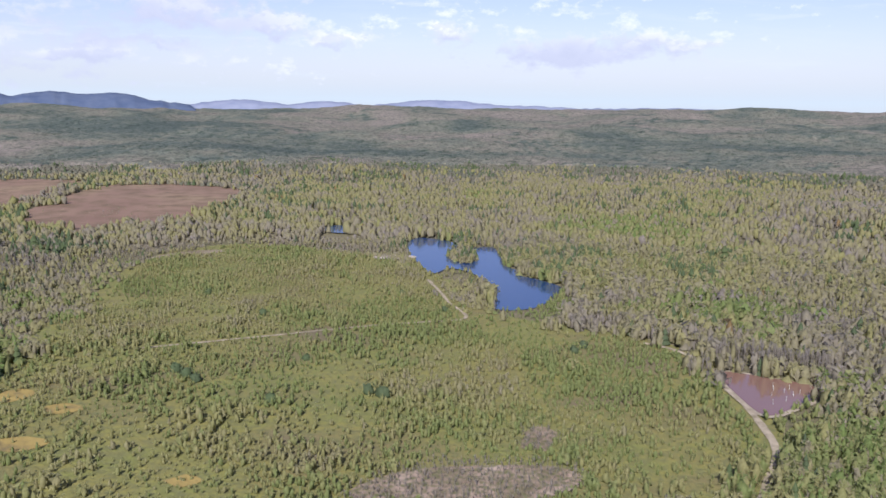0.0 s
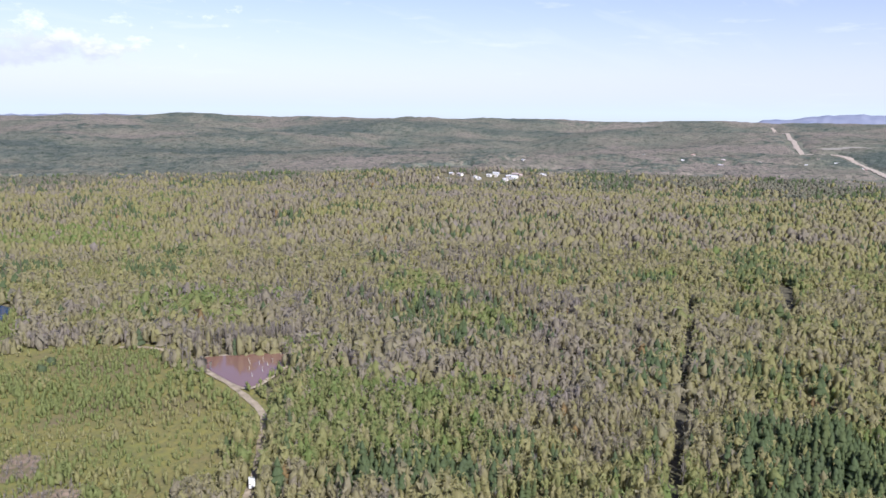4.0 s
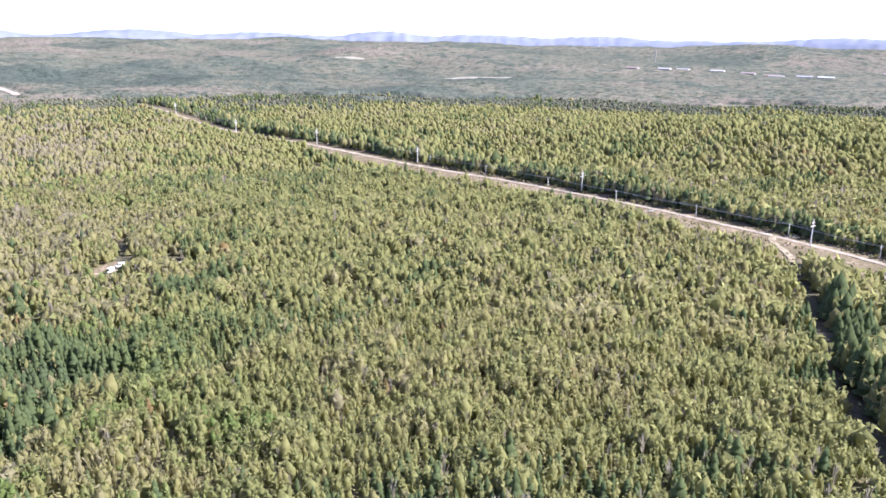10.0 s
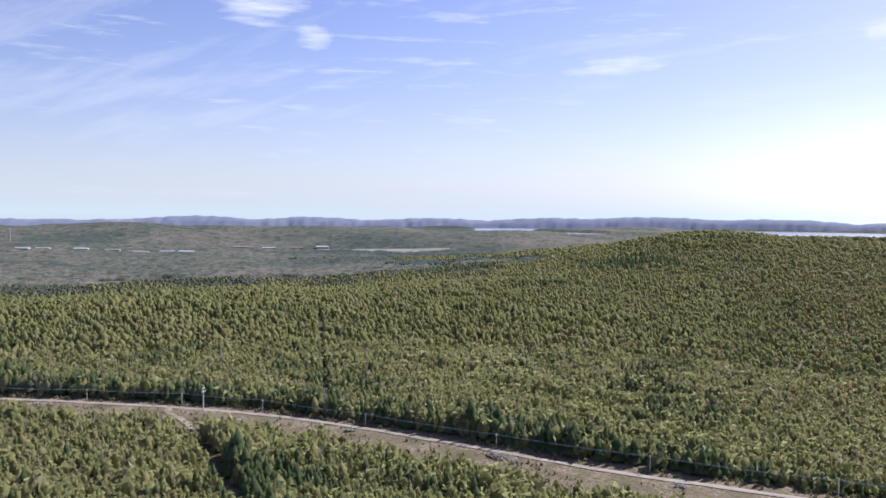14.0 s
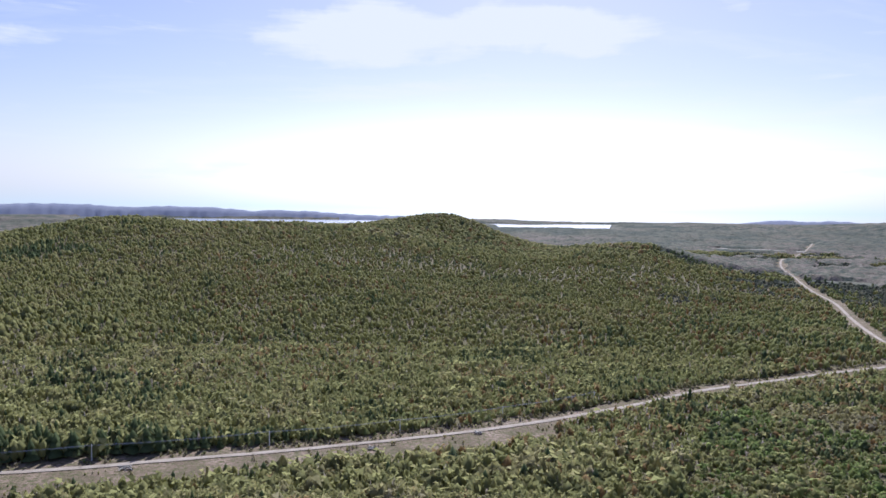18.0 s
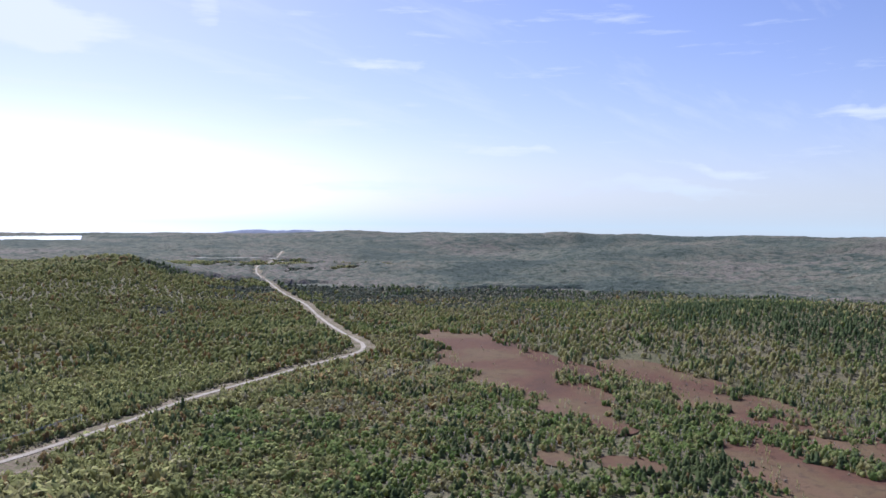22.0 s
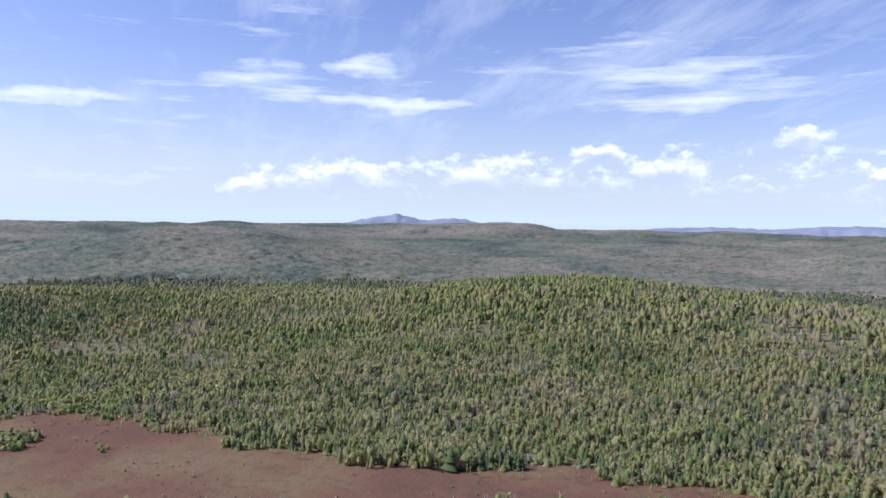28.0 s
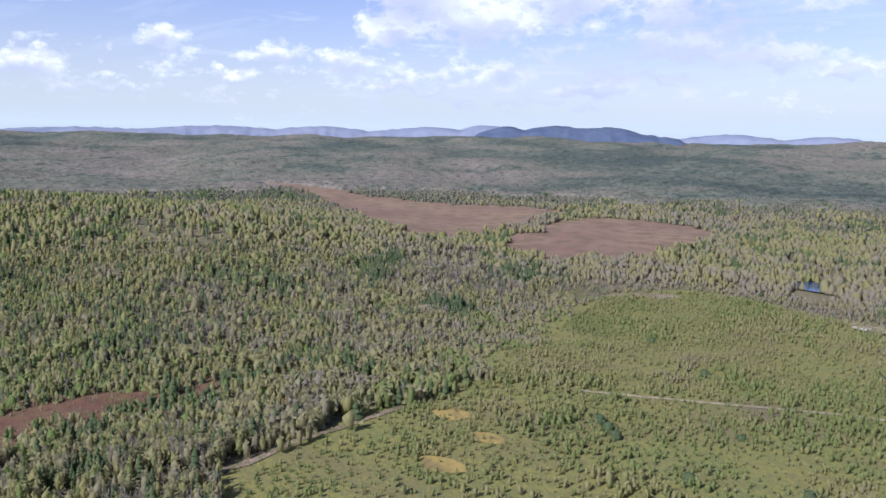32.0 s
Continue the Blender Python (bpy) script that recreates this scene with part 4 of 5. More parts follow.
def open_ground(x, y):
    """Which places carry no forest."""
    bare = np.zeros(len(x), bool)
    for poly in (LAKE, POND, POND_FAR, HEATH_A, HEATH_B):
        bare |= inside(x, y, poly)
    u = x + 40 * (value_noise(x, y, 34, 81) - .5) + 26 * (value_noise(x, y, 13, 82) - .5)
    v = y + 40 * (value_noise(x, y, 34, 83) - .5) + 26 * (value_noise(x, y, 13, 84) - .5)
    for poly in (BOG, BOG_NORTH, BOG_FAR, BOG_EAST):
        bare |= inside(u, v, poly)
    for tx, ty, r in TONGUES:
        bare &= np.hypot(x - tx, y - ty) > r * (.5 + value_noise(x, y, 14, 85))
    bare |= road_strip(x, y)
    bare |= (distance(x, y, TRACK) < 2.4) | (distance(x, y, LAKE_ROAD) < 2.0) | (distance(x, y, FAR_ROAD[::3]) < 26)
    for line, half in CUTS:
        bare |= distance(x, y, line) < half * (.45 + .9 * value_noise(x, y, 9, 88))
    for line in SIDE_TRACKS:
        bare |= distance(x, y, line) < 2.6
    bare |= inside(x, y + 38, LAKE) | inside(x, y + 18, LAKE) | inside(x + 9, y + 17, POND) | inside(x + 18, y + 34, POND) | inside(x, y + 40, POND_FAR)
    for tx, ty in TOWN:
        bare |= np.hypot(x - tx, y - ty) < 29
    for ring in FIELDS + BARE:
        bare |= inside(x, y, ring)
    r, az = np.hypot(x, y), np.degrees(np.arctan2(x, y)) % 360
    bare |= (r > 3250) & (az > 151) & (az < 204) & (height(x, y) < 45)
    return bare & ~inside(x, y, ISLAND)


def road_strip(x, y):
    """The cleared strip: wide between the viewpoint and the road, narrow behind it, narrow all along the far leg."""
    p = np.array(ROAD[::2])
    d = np.gradient(p, axis=0)
    d /= np.hypot(d[:, 0], d[:, 1])[:, None]
    n = np.stack([-d[:, 1], d[:, 0]], 1)
    q = p - n * 11
    near = [tuple(a) for a in q if -150 < a[0] < 760]
    return (distance(x, y, ROAD[::3]) < np.where(x < -170, 8 + 5 * value_noise(x, y, 25, 95), 13)) | (distance(x, y, near) < 24)


# stands that differ: x, y, radius
LIME = [(165, 198, 30), (161, 234, 18), (214, 192, 16), (202, 413, 45), (190, 7, 13), (62, -166, 14), (243, 723, 60), (-515, -52, 20), (-503, -26, 15), (-528, -78, 14), (-453, 41, 7),
        (-173, 300, 11), (-170, 340, 11), (-169, 380, 11), (-168, 420, 11), (-166, 470, 12), (-165, 520, 12), (-164, 580, 13), (-201, 461, 18), (181, 244, 22), (192, 286, 12), (329, 345, 22), (293, 274, 18)]
# the three spots at x -2129 to -2415 stand in for a hill's shaded slope
PINE = [(-335, 545, 16), (-322, 524, 12), (-345, 565, 14), (-350, 590, 14), (-421, -91, 14), (-400, -72, 12), (-440, -110, 12), (238, 81, 26), (143, 162, 15), (224, 76, 20), (348, 11, 18), (203, 71, 12), (190, -242, 24), (334, 21, 16), (-363, -119, 25), (351, -1172, 70), (-850, -278, 90), (-780, -115, 60),
        (-800, -200, 80), (-900, -330, 80), (-2129, -299, 170), (-2415, -647, 260), (-2330, -160, 120), (-245, 625, 30), (-182, 413, 12), (-233, 473, 20), (215, -232, 13), (160, -200, 10), (176, -208, 11), (195, -220, 12), (140, -190, 9), (235, -246, 12), (120, -182, 9), (170, 191, 12), (149, 185, 12), (-232, 175, 9), (-250, 208, 10), (-252, 238, 10), (-249, 264, 9), (-249, 297, 9), (-253, 326, 8)]
GREY = [(180, 324, 13), (196, 316, 9), (426, 399, 70), (663, 403, 90), (-333, 331, 40), (-223, 383, 38), (-302, 581, 70), (-260, 520, 40), (300, 300, 40), (-420, 150, 40), (120, 640, 50), (284, 249, 16), (323, 295, 18), (273, 206, 16), (-250, 360, 22), (-222, 262, 12), (-208, 214, 14), (-271, 422, 26), (392, 386, 40), (475, 397, 40)]


def near_any(x, y, spots, rnd):
    hit = np.zeros(len(x), bool)
    u = x + 34 * (value_noise(x, y, 26, 101) - .5) + 18 * (value_noise(x, y, 10, 103) - .5)
    v = y + 34 * (value_noise(x, y, 26, 105) - .5) + 18 * (value_noise(x, y, 10, 107) - .5)
    for sx, sy, r in spots:
        hit |= np.hypot(u - sx, v - sy) < r * rnd.uniform(.6, 1.3, len(x))
    return hit


def species(x, y, seed, scale=1.0):
    """What grows where: 0 birch, 1 conifer, 2 bare; its tone, and how slender it is."""
    rnd = np.random.RandomState(seed)
    u, v = x * scale, y * scale
    stand, blend, patch = value_noise(u, v, 150), value_noise(u, v, 47, 9), value_noise(u, v, 75, 21)
    az = np.degrees(np.arctan2(x, y)) % 360
    damp = sstep(225, 240, az) * (1 - sstep(300, 335, az))
    north = 1 - sstep(40, 75, az) * (1 - sstep(225, 250, az))
    lime, pine, grey = near_any(x, y, LIME, rnd), near_any(x, y, PINE, rnd), near_any(x, y, GREY, rnd)
    n = len(x)
    conifer = (rnd.rand(n) < .02 + .32 * sstep(.68, .82, blend) + .12 * damp) | (pine & (rnd.rand(n) < .85))
    bare = (~conifer) & ((rnd.rand(n) < .035 + .16 * damp + .5 * sstep(.62, .8, patch) * (.2 + .8 * north)) | (grey & (rnd.rand(n) < .42)))
    bare, conifer = bare & ~lime, conifer & ~lime
    kind = np.where(conifer, 1, np.where(bare, 2, 0))
    clump, spot = value_noise(u, v, 15, 27), value_noise(u, v, 7, 33)
    tone = -.06 + .30 * stand + .26 * blend + .38 * clump + .16 * spot - .08 * north * (1 - damp) + rnd.normal(0, .12, n)
    warm = sstep(72, 95, az) * (1 - sstep(205, 235, az))
    tone = tone + .05 * (1 - north) + .24 * warm + .12 * damp - .09 * sstep(20, 40, az) * (1 - sstep(72, 92, az)) * sstep(230, 330, np.hypot(x, y))
    for poly in (BOG, BOG_NORTH):
        rim = 1 - sstep(10, 60, distance(x, y, poly[::3]))
        tone = np.where((rim > .3) & (rnd.rand(n) < .55), rnd.uniform(.34, .7, n), tone + .1 * rim)
        tone = np.where((rim > .5) & (rnd.rand(n) < .06), 1.0, tone)
    tone = np.maximum(tone, (.1 + .25 * rnd.rand(n)) * warm)
    tone = np.where((rnd.rand(n) < .3 * damp * sstep(.35, .6, patch)) & ~lime, rnd.uniform(.74, .9, n), tone)
    tone = np.where(lime & (rnd.rand(n) < .75), rnd.uniform(.74, .92, n), np.clip(tone, 0, .9 - .17 * warm))
    tone = np.where(rnd.rand(n) < .0015 + (.02 + .16 * sstep(.55, .75, patch)) * sstep(165, 185, az) * (1 - sstep(232, 250, az)), 1.0, tone)
    return kind, tone, 1 - .16 * damp


SINGLE = []


def ragged(x, y):
    """Heading of places, unsettled so that stands meet without a straight seam."""
    return (np.degrees(np.arctan2(x, y)) + 16 * (value_noise(x, y, 240, 41) - .5) + 9 * (value_noise(x, y, 70, 43) - .5) + 4 * (value_noise(x, y, 19, 47) - .5)) % 360


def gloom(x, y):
    """How strongly the far woods are toned darker and bluer, standing in for backlight and haze."""
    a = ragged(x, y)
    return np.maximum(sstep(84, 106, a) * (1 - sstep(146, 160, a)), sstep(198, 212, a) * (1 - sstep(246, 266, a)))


def in_front(x, y):
    """The belt of forest that the flight passes nearest, where every tree stands singly."""
    d, az = np.hypot(x + 28, y), np.degrees(np.arctan2(x + 28, y)) % 360
    return (d > 163) & (d < 170) & (az > 72) & (az < 184)


def woods():
    for r0, r1, cell, fine, seed in ((128, 300, 2.62, 2, 3), (300, 640, 3.35, 1, 4), (640, 1100, 4.9, 0, 5), (1100, 1450, 6.6, 0, 8), (1450, 2200, 7.5, 0, 9)):
        x, y = scatter(r0, r1, cell, seed)
        rnd = np.random.RandomState(seed + 40)
        edge_x = x + 22 * (value_noise(x, y, 30, 91) - .5) + 20 * (value_noise(x, y, 9, 92) - .5)
        edge_y = y + 22 * (value_noise(x, y, 30, 93) - .5) + 20 * (value_noise(x, y, 9, 94) - .5)
        keep = ~open_ground(x, y) & ~inside(edge_x, edge_y, MEADOW)
        az, r = np.degrees(np.arctan2(x, y)) % 360, np.hypot(x, y)
        if fine == 2:
            keep &= ~((az > 208) & (az < 316) & (r < 290) & (rnd.rand(len(x)) < .6))
        if r0 >= 1450:
            keep &= (ragged(x, y) > 148) & (ragged(x, y) < 214)
        keep &= rnd.rand(len(x)) < .72 + .5 * sstep(.14, .36, value_noise(x, y, 22, 14))
        scrub = (az > 214) & (az < 268) & (r < 540) & (r > 200) & (distance(x, y, ROAD[::4]) > 40)
        keep &= ~scrub | (rnd.rand(len(x)) < .6 + .5 * sstep(.3, .55, value_noise(x, y, 35, 2)))
        x, y, scrub, az, r = x[keep], y[keep], scrub[keep], az[keep], r[keep]
        kind, tone, slim = species(x, y, seed)
        wet = value_noise(x, y, 30, 63) + rnd.normal(0, .12, len(x))
        tone = np.where(scrub, np.where(wet > .5, rnd.uniform(.80, .95, len(x)), tone), tone)
        tone = np.where(scrub & (rnd.rand(len(x)) < .05), 1.0, tone)
        lane = distance(x, y, ROAD[::8])
        wall = (lane < 34) & (distance(x, y + 12, ROAD[::8]) < lane) & (x > 40)
        # half the trees south of the road become dark conifers, imitating their shaded side
        kind = np.where(wall & (rnd.rand(len(x)) < .5), 1, kind)
        if fine == 1:
            low = (rnd.rand(len(x)) < .55) & (r < 600) & ~scrub
            plant("undergrowth", "birch", -1, x[low] + rnd.uniform(-2.2, 2.2, low.sum()), y[low] + rnd.uniform(-2.2, 2.2, low.sum()), rnd.uniform(2.2, 4.4, low.sum()), np.clip(tone[low] + .1, 0, .85), mat_birch,
                  "olive undergrowth of young birches below the taller trees", "undergrowth", wide=2.3, seed=71, trunk=False)
        single = in_front(x, y) if fine == 2 else np.zeros(len(x), bool)
        tall = rnd.uniform(6.9, 8.5, len(x)) * (.54 + .30 * value_noise(x, y, 60, 3) + .62 * value_noise(x, y, 13, 5))
        tall = np.where(scrub, tall * .5, np.where(wall, tall * 1.4, tall))
        low_growth = .36 * sstep(150, 188, az) * (1 - sstep(262, 284, az)) + .16 * sstep(262, 284, az) * (1 - sstep(328, 345, az))
        tall = tall * (1 - low_growth * sstep(330, 420, r) * (1 - sstep(1150, 1420, r)) * ~scrub)
        tall = tall * np.where(rnd.rand(len(x)) < .1, rnd.uniform(1.1, 1.4, len(x)), 1.0)
        rim = distance(x, y, MEADOW[::3] + MEADOW[:1])
        tall = tall * np.where((y > 380) & (x < 70), .42 + .58 * sstep(5, 90, rim), 1.0)
        tall = np.where(distance(x + 4, y + 9, CUTS[2][0]) < 8, tall * 1.45, tall)
        seam = ragged(x, y)
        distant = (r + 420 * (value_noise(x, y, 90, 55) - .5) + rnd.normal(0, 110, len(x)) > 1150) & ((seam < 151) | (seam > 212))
        # a share of distant trees toned dark, backlight put into their colour
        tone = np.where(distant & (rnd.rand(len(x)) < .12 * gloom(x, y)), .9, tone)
        wide = (1.75, 1.6, 1.4)[fine] * (1 + .55 * low_growth + .35 * sstep(1400, 1500, r)) * rnd.uniform(.8, 1.3, len(x))
        kinds = ("birch", "conifer", "bare")
        for k, (name, mat, label, cat) in enumerate((("birch_woodland", mat_birch, "olive and yellowing birch and aspen woodland", "woodland"),
                                                     ("conifer_woodland", mat_conifer, "dark green conifers scattered through the woodland", "woodland"),
                                                     ("leafless_woodland", mat_birch, "grey leafless trees standing in the woodland", "woodland"))):
            w = (kind == k) & ~single
            if fine == 2:
                SINGLE.append((kinds[k], x[(kind == k) & single], y[(kind == k) & single], tall[(kind == k) & single]))
            t = tone[w] if k < 2 else rnd.uniform(0, .12, w.sum())
            # birches past the near hills take the colour with haze mixed in
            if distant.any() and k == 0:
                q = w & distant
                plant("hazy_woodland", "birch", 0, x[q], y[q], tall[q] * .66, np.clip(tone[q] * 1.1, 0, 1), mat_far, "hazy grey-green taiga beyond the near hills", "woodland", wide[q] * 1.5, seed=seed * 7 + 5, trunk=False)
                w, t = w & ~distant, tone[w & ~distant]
            plant(name, kinds[k], fine, x[w], y[w], tall[w] * (1.12 if k == 1 else 1), t, mat, label, cat, (wide[w] if k != 2 else 1.3) * slim[w] * np.where(scrub[w], 1.5, 1.0), seed=seed * 7 + k, trunk=False)


def far_canopy():
    """The closed forest roof over the far hills: a bumpy sheet that rides on the land, down to the ground where it lies open."""
    rnd = np.random.RandomState(6)
    turns, radii = 1100, np.geomspace(1330, 4925, 200)
    a = np.arange(turns) * 2 * np.pi / turns
    r = radii[:, None] * (1 + rnd.uniform(-.0026, .0026, (len(radii), turns)))
    a = a[None] + rnd.uniform(-.45, .45, (len(radii), turns)) * 2 * np.pi / turns
    x, y = (r * np.sin(a)).ravel(), (r * np.cos(a)).ravel()
    way, r = ragged(x, y), np.hypot(x, y)
    ground = height(x, y)
    stands = value_noise(x, y, 210, 51) + .5 * value_noise(x, y, 70, 52)
    tall = 3.4 + 2.6 * sstep(.4, 1.1, stands) + rnd.uniform(-2.6, 3.0, len(x)) + 2.0 * (value_noise(x, y, 34, 57) - .5)
    begins = 1450 + 240 * (value_noise(x, y, 80, 55) - .5)
    begins = np.where((way > 148) & (way < 214), 2250, begins)
    tall = np.where(open_ground(x, y), -1.5, tall)
    tall = np.where(r < begins, -2.5, tall)
    tall = np.where(r > 4880, -3.0, tall)
    tone = 1.15 * value_noise(x, y, 420, 58) + .75 * value_noise(x, y, 130, 59) + .3 * value_noise(x, y, 45, 60) - .62 + rnd.normal(0, .09, len(x))
    # one far hill toned lighter, its sunlit slope put into the colour
    knoll = np.exp(-.5 * (np.hypot(x + 2150, y - 37) / 300) ** 2)
    dark = near_any(x, y, PINE, rnd) | (value_noise(x, y, 150, 61) + .3 * value_noise(x, y, 40, 62) > .88)
    tone = np.where(dark & (rnd.rand(len(x)) < .6), .85 + .15 * rnd.rand(len(x)), tone - .4 * knoll)
    # backlit sectors: the darkness is put into the canopy's tone
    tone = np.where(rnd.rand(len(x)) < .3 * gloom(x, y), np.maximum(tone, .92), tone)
    n, m = len(radii), turns
    i, j = np.meshgrid(np.arange(n - 1), np.arange(m), indexing="ij")
    k = (j + 1) % m
    q = np.stack([i * m + j, i * m + k, (i + 1) * m + k, (i + 1) * m + j], -1).reshape(-1, 4)
    q = q[(tall[q] > -1).any(1)]
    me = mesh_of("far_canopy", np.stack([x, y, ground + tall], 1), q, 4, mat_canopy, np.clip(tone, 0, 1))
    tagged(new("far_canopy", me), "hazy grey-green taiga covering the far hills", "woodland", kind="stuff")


woods()
far_canopy()


def regrowth():
    x, y = scatter(125, 700, 2.45, 11)
    shore = (inside(x, y + 38, LAKE) | inside(x, y + 18, LAKE) | inside(x + 9, y + 17, POND) | inside(x + 18, y + 34, POND)) & ~inside(x, y, LAKE) & ~inside(x, y, POND)
    shore &= (distance(x, y, TRACK) > 3) & (distance(x, y, LAKE_ROAD) > 3)
    yellow = inside(x, y, YELLOWS[0]) | inside(x, y, YELLOWS[1]) | inside(x, y, YELLOWS[2])
    keep = (inside(x, y, MEADOW) & ~open_ground(x, y) & ~(yellow & (np.random.RandomState(19).rand(len(x)) < .8))) | (shore & ~inside(x, y, ISLAND))
    x, y = x[keep], y[keep]
    rnd = np.random.RandomState(12)
    thick = value_noise(x, y, 38, 5)
    west = sstep(-20, -120, x) * (1 - sstep(330, 420, y))
    keep = rnd.rand(len(x)) < (.5 + .6 * sstep(.3, .55, thick)) * (1 - .25 * west)
    x, y = x[keep], y[keep]
    tall = rnd.uniform(1.4, 4.2, len(x)) * (.3 + .75 * value_noise(x, y, 45, 8) + .6 * value_noise(x, y, 14, 6))
    west = sstep(-20, -120, x) * (1 - sstep(330, 420, y))
    tone = np.clip(.26 + .05 * west + .55 * value_noise(x, y, 60, 4) + .42 * value_noise(x, y, 16, 2) + rnd.normal(0, .1, len(x)), 0, .84)
    plant("regrowth_saplings", "birch", 1, x, y, tall, tone, mat_birch, "young yellow-green birch saplings in the meadow", "saplings", wide=1.7, seed=13, trunk=False)
    x, y = scatter(150, 900, 6.0, 15)
    bog = np.zeros(len(x), bool)
    for poly in (BOG, BOG_NORTH, BOG_EAST):
        bog |= inside(x, y, poly)
    x, y = x[bog], y[bog]
    keep = np.random.RandomState(16).rand(len(x)) < .05 + .5 * sstep(.62, .8, value_noise(x, y, 42, 2))
    x, y = x[keep], y[keep]
    rnd = np.random.RandomState(17)
    plant("bog_shrubs", "birch", 1, x, y, rnd.uniform(.7, 2.4, len(x)), rnd.uniform(0, .5, len(x)), mat_birch, "low brown and olive shrubs dotting the bog", "shrubs", wide=1.9, seed=18, trunk=False)


regrowth()


# ---- single trees of the nearest belt ----
def single_trees():
    rnd = np.random.RandomState(77)
    names = {"birch": ("birch_tree", mat_birch_single, "olive-green birch tree with a slender feathery crown in the forest", "birches in front"),
             "conifer": ("conifer_tree", mat_conifer_single, "dark green pointed conifer among the birches", "conifers in front"),
             "bare": ("leafless_tree", mat_bark, "grey leafless tree with upright twigs among birches", "bare trees in front")}
    for kind, x, y, tall in SINGLE:
        name, mat, label, group = names[kind]
        crowns = [mesh_of("crown", *crown(rnd, kind, 2), 3, mat) for _ in range(6)]
        bm = bmesh.new()
        tube(bm, (0, 0, 0), (0.01, 0, .35), .016, .012, 6)
        tube(bm, (0.01, 0, .33), (0, .008, .8), .012, .004, 6)
        tube(bm, (0.01, 0, .36), (.07, .02, .56), .006, .002, 4)
        tube(bm, (0.01, 0, .42), (-.06, .03, .62), .006, .002, 4)
        trunk = bpy.data.meshes.new("trunk")
        bm.to_mesh(trunk)
        bm.free()
        trunk.materials.append(mat_bark)
        z = height(x, y)
        for i in range(min(len(x), 300)):
            root = new(name)
            tagged(root, label, "tree", group)
            wide = tall[i] * 1.15 * rnd.uniform(.85, 1.2)
            root.matrix_world = pose(x[i], y[i], z[i], 0, 0, rnd.uniform(0, 360)) @ Matrix.Diagonal((wide, wide, tall[i], 1))
            for part_name, me in (("trunk", trunk), ("crown", crowns[rnd.randint(6)])):
                ob = new(part_name, me)
                ob.parent = root


single_trees()


# ---- power line ----
def ground_at(x, y):
    return float(height([x], [y])[0])


def tall_pole():
    """A tall pale pole with a long lower arm and a short upper arm, each hung with insulators."""
    root = new("power_pole")
    bm = bmesh.new()
    tube(bm, (0, 0, -.5), (0, 0, 16.5), .42, .26, 10)
    part("post", bm, mat_pole, root)
    for z, half in ((12.4, 2.6), (14.4, 1.7)):
        bm = bmesh.new()
        box(bm, -half, half, -.16, .16, z - .16, z + .16)
        bmesh.ops.bevel(bm, geom=bm.edges[:], offset=.03, segments=1, affect="EDGES")
        arm = part("crossarm", bm, mat_pole, root)
        for s in (-1, 1):
            bm = bmesh.new()
            for k in range(4):
                tube(bm, (s * (half - .2), 0, z - .15 - k * .2), (s * (half - .2), 0, z - .3 - k * .2), .10, .16, 8)
            part("insulator", bm, mat_insulator, arm, "brown string of disc insulators")
        bm = bmesh.new()
        tube(bm, (-half * .7, .12, z), (0, .16, z - 1.2), .04, .04, 5)
        tube(bm, (half * .7, .12, z), (0, .16, z - 1.2), .04, .04, 5)
        part("brace", bm, mat_steel, root)
    return tagged(root, "tall pale power pole with crossarms beside the road", "power pole", "tall poles along the road")


def short_pole():
    root = new("utility_pole")
    bm = bmesh.new()
    tube(bm, (0, 0, -.4), (0, 0, 7.8), .24, .17, 8)
    part("post", bm, mat_pole, root)
    bm = bmesh.new()
    box(bm, -1.0, 1.0, -.07, .07, 7.0, 7.14)
    bmesh.ops.bevel(bm, geom=bm.edges[:], offset=.02, segments=1, affect="EDGES")
    arm = part("crossarm", bm, mat_pole, root)
    for s in (-.9, 0, .9):
        bm = bmesh.new()
        tube(bm, (s, 0, 7.1), (s, 0, 7.28), .03, .03, 5)
        tube(bm, (s, 0, 7.26), (s, 0, 7.42), .07, .05, 7)
        part("insulator", bm, mat_insulator, arm, "small brown pin insulator")
    return tagged(root, "short grey wooden utility pole in the cleared strip", "utility pole", "short poles along the road")


TALL = [(1109, 92), (929, 11), (793, -72), (659, -151), (501, -243), (333, -310)]
SHORT = [(720, -125), (655, -162), (593, -196), (529, -227), (468, -255), (412, -285), (356, -313), (303, -330), (231, -339), (149, -344), (70, -352), (-10, -364), (-77, -377), (-138, -396), (-204, -425)]


def pole_line(make, spots, wires, wire_r, sag, label, group):
    first = make()
    heads = []
    for i, (x, y) in enumerate(spots):
        a, b = spots[max(0, i - 1)], spots[min(len(spots) - 1, i + 1)]
        turn = math.degrees(math.atan2(b[1] - a[1], b[0] - a[0])) + 90
        m = pose(x, y, ground_at(x, y), 0, 0, turn)
        if i:
            copy_thing(first, m)
        else:
            first.matrix_world = m
        heads.append([m @ Vector(w) for w in wires])
    for k in range(len(wires)):
        bm = bmesh.new()
        for p, q in zip(heads, heads[1:]):
            pts = [p[k].lerp(q[k], s / 8) - Vector((0, 0, sag * 4 * (s / 8) * (1 - s / 8))) for s in range(9)]
            for c, d in zip(pts, pts[1:]):
                tube(bm, c, d, wire_r, wire_r, 4)
        tagged(part("power_cable", bm, mat_steel), label, "power cable", group)


pole_line(tall_pole, TALL, [(-2.4, 0, 11.5), (2.4, 0, 11.5), (1.5, 0, 13.5)], .03, 2.0, "thin sagging high-voltage cable strung between tall poles", "high cables")
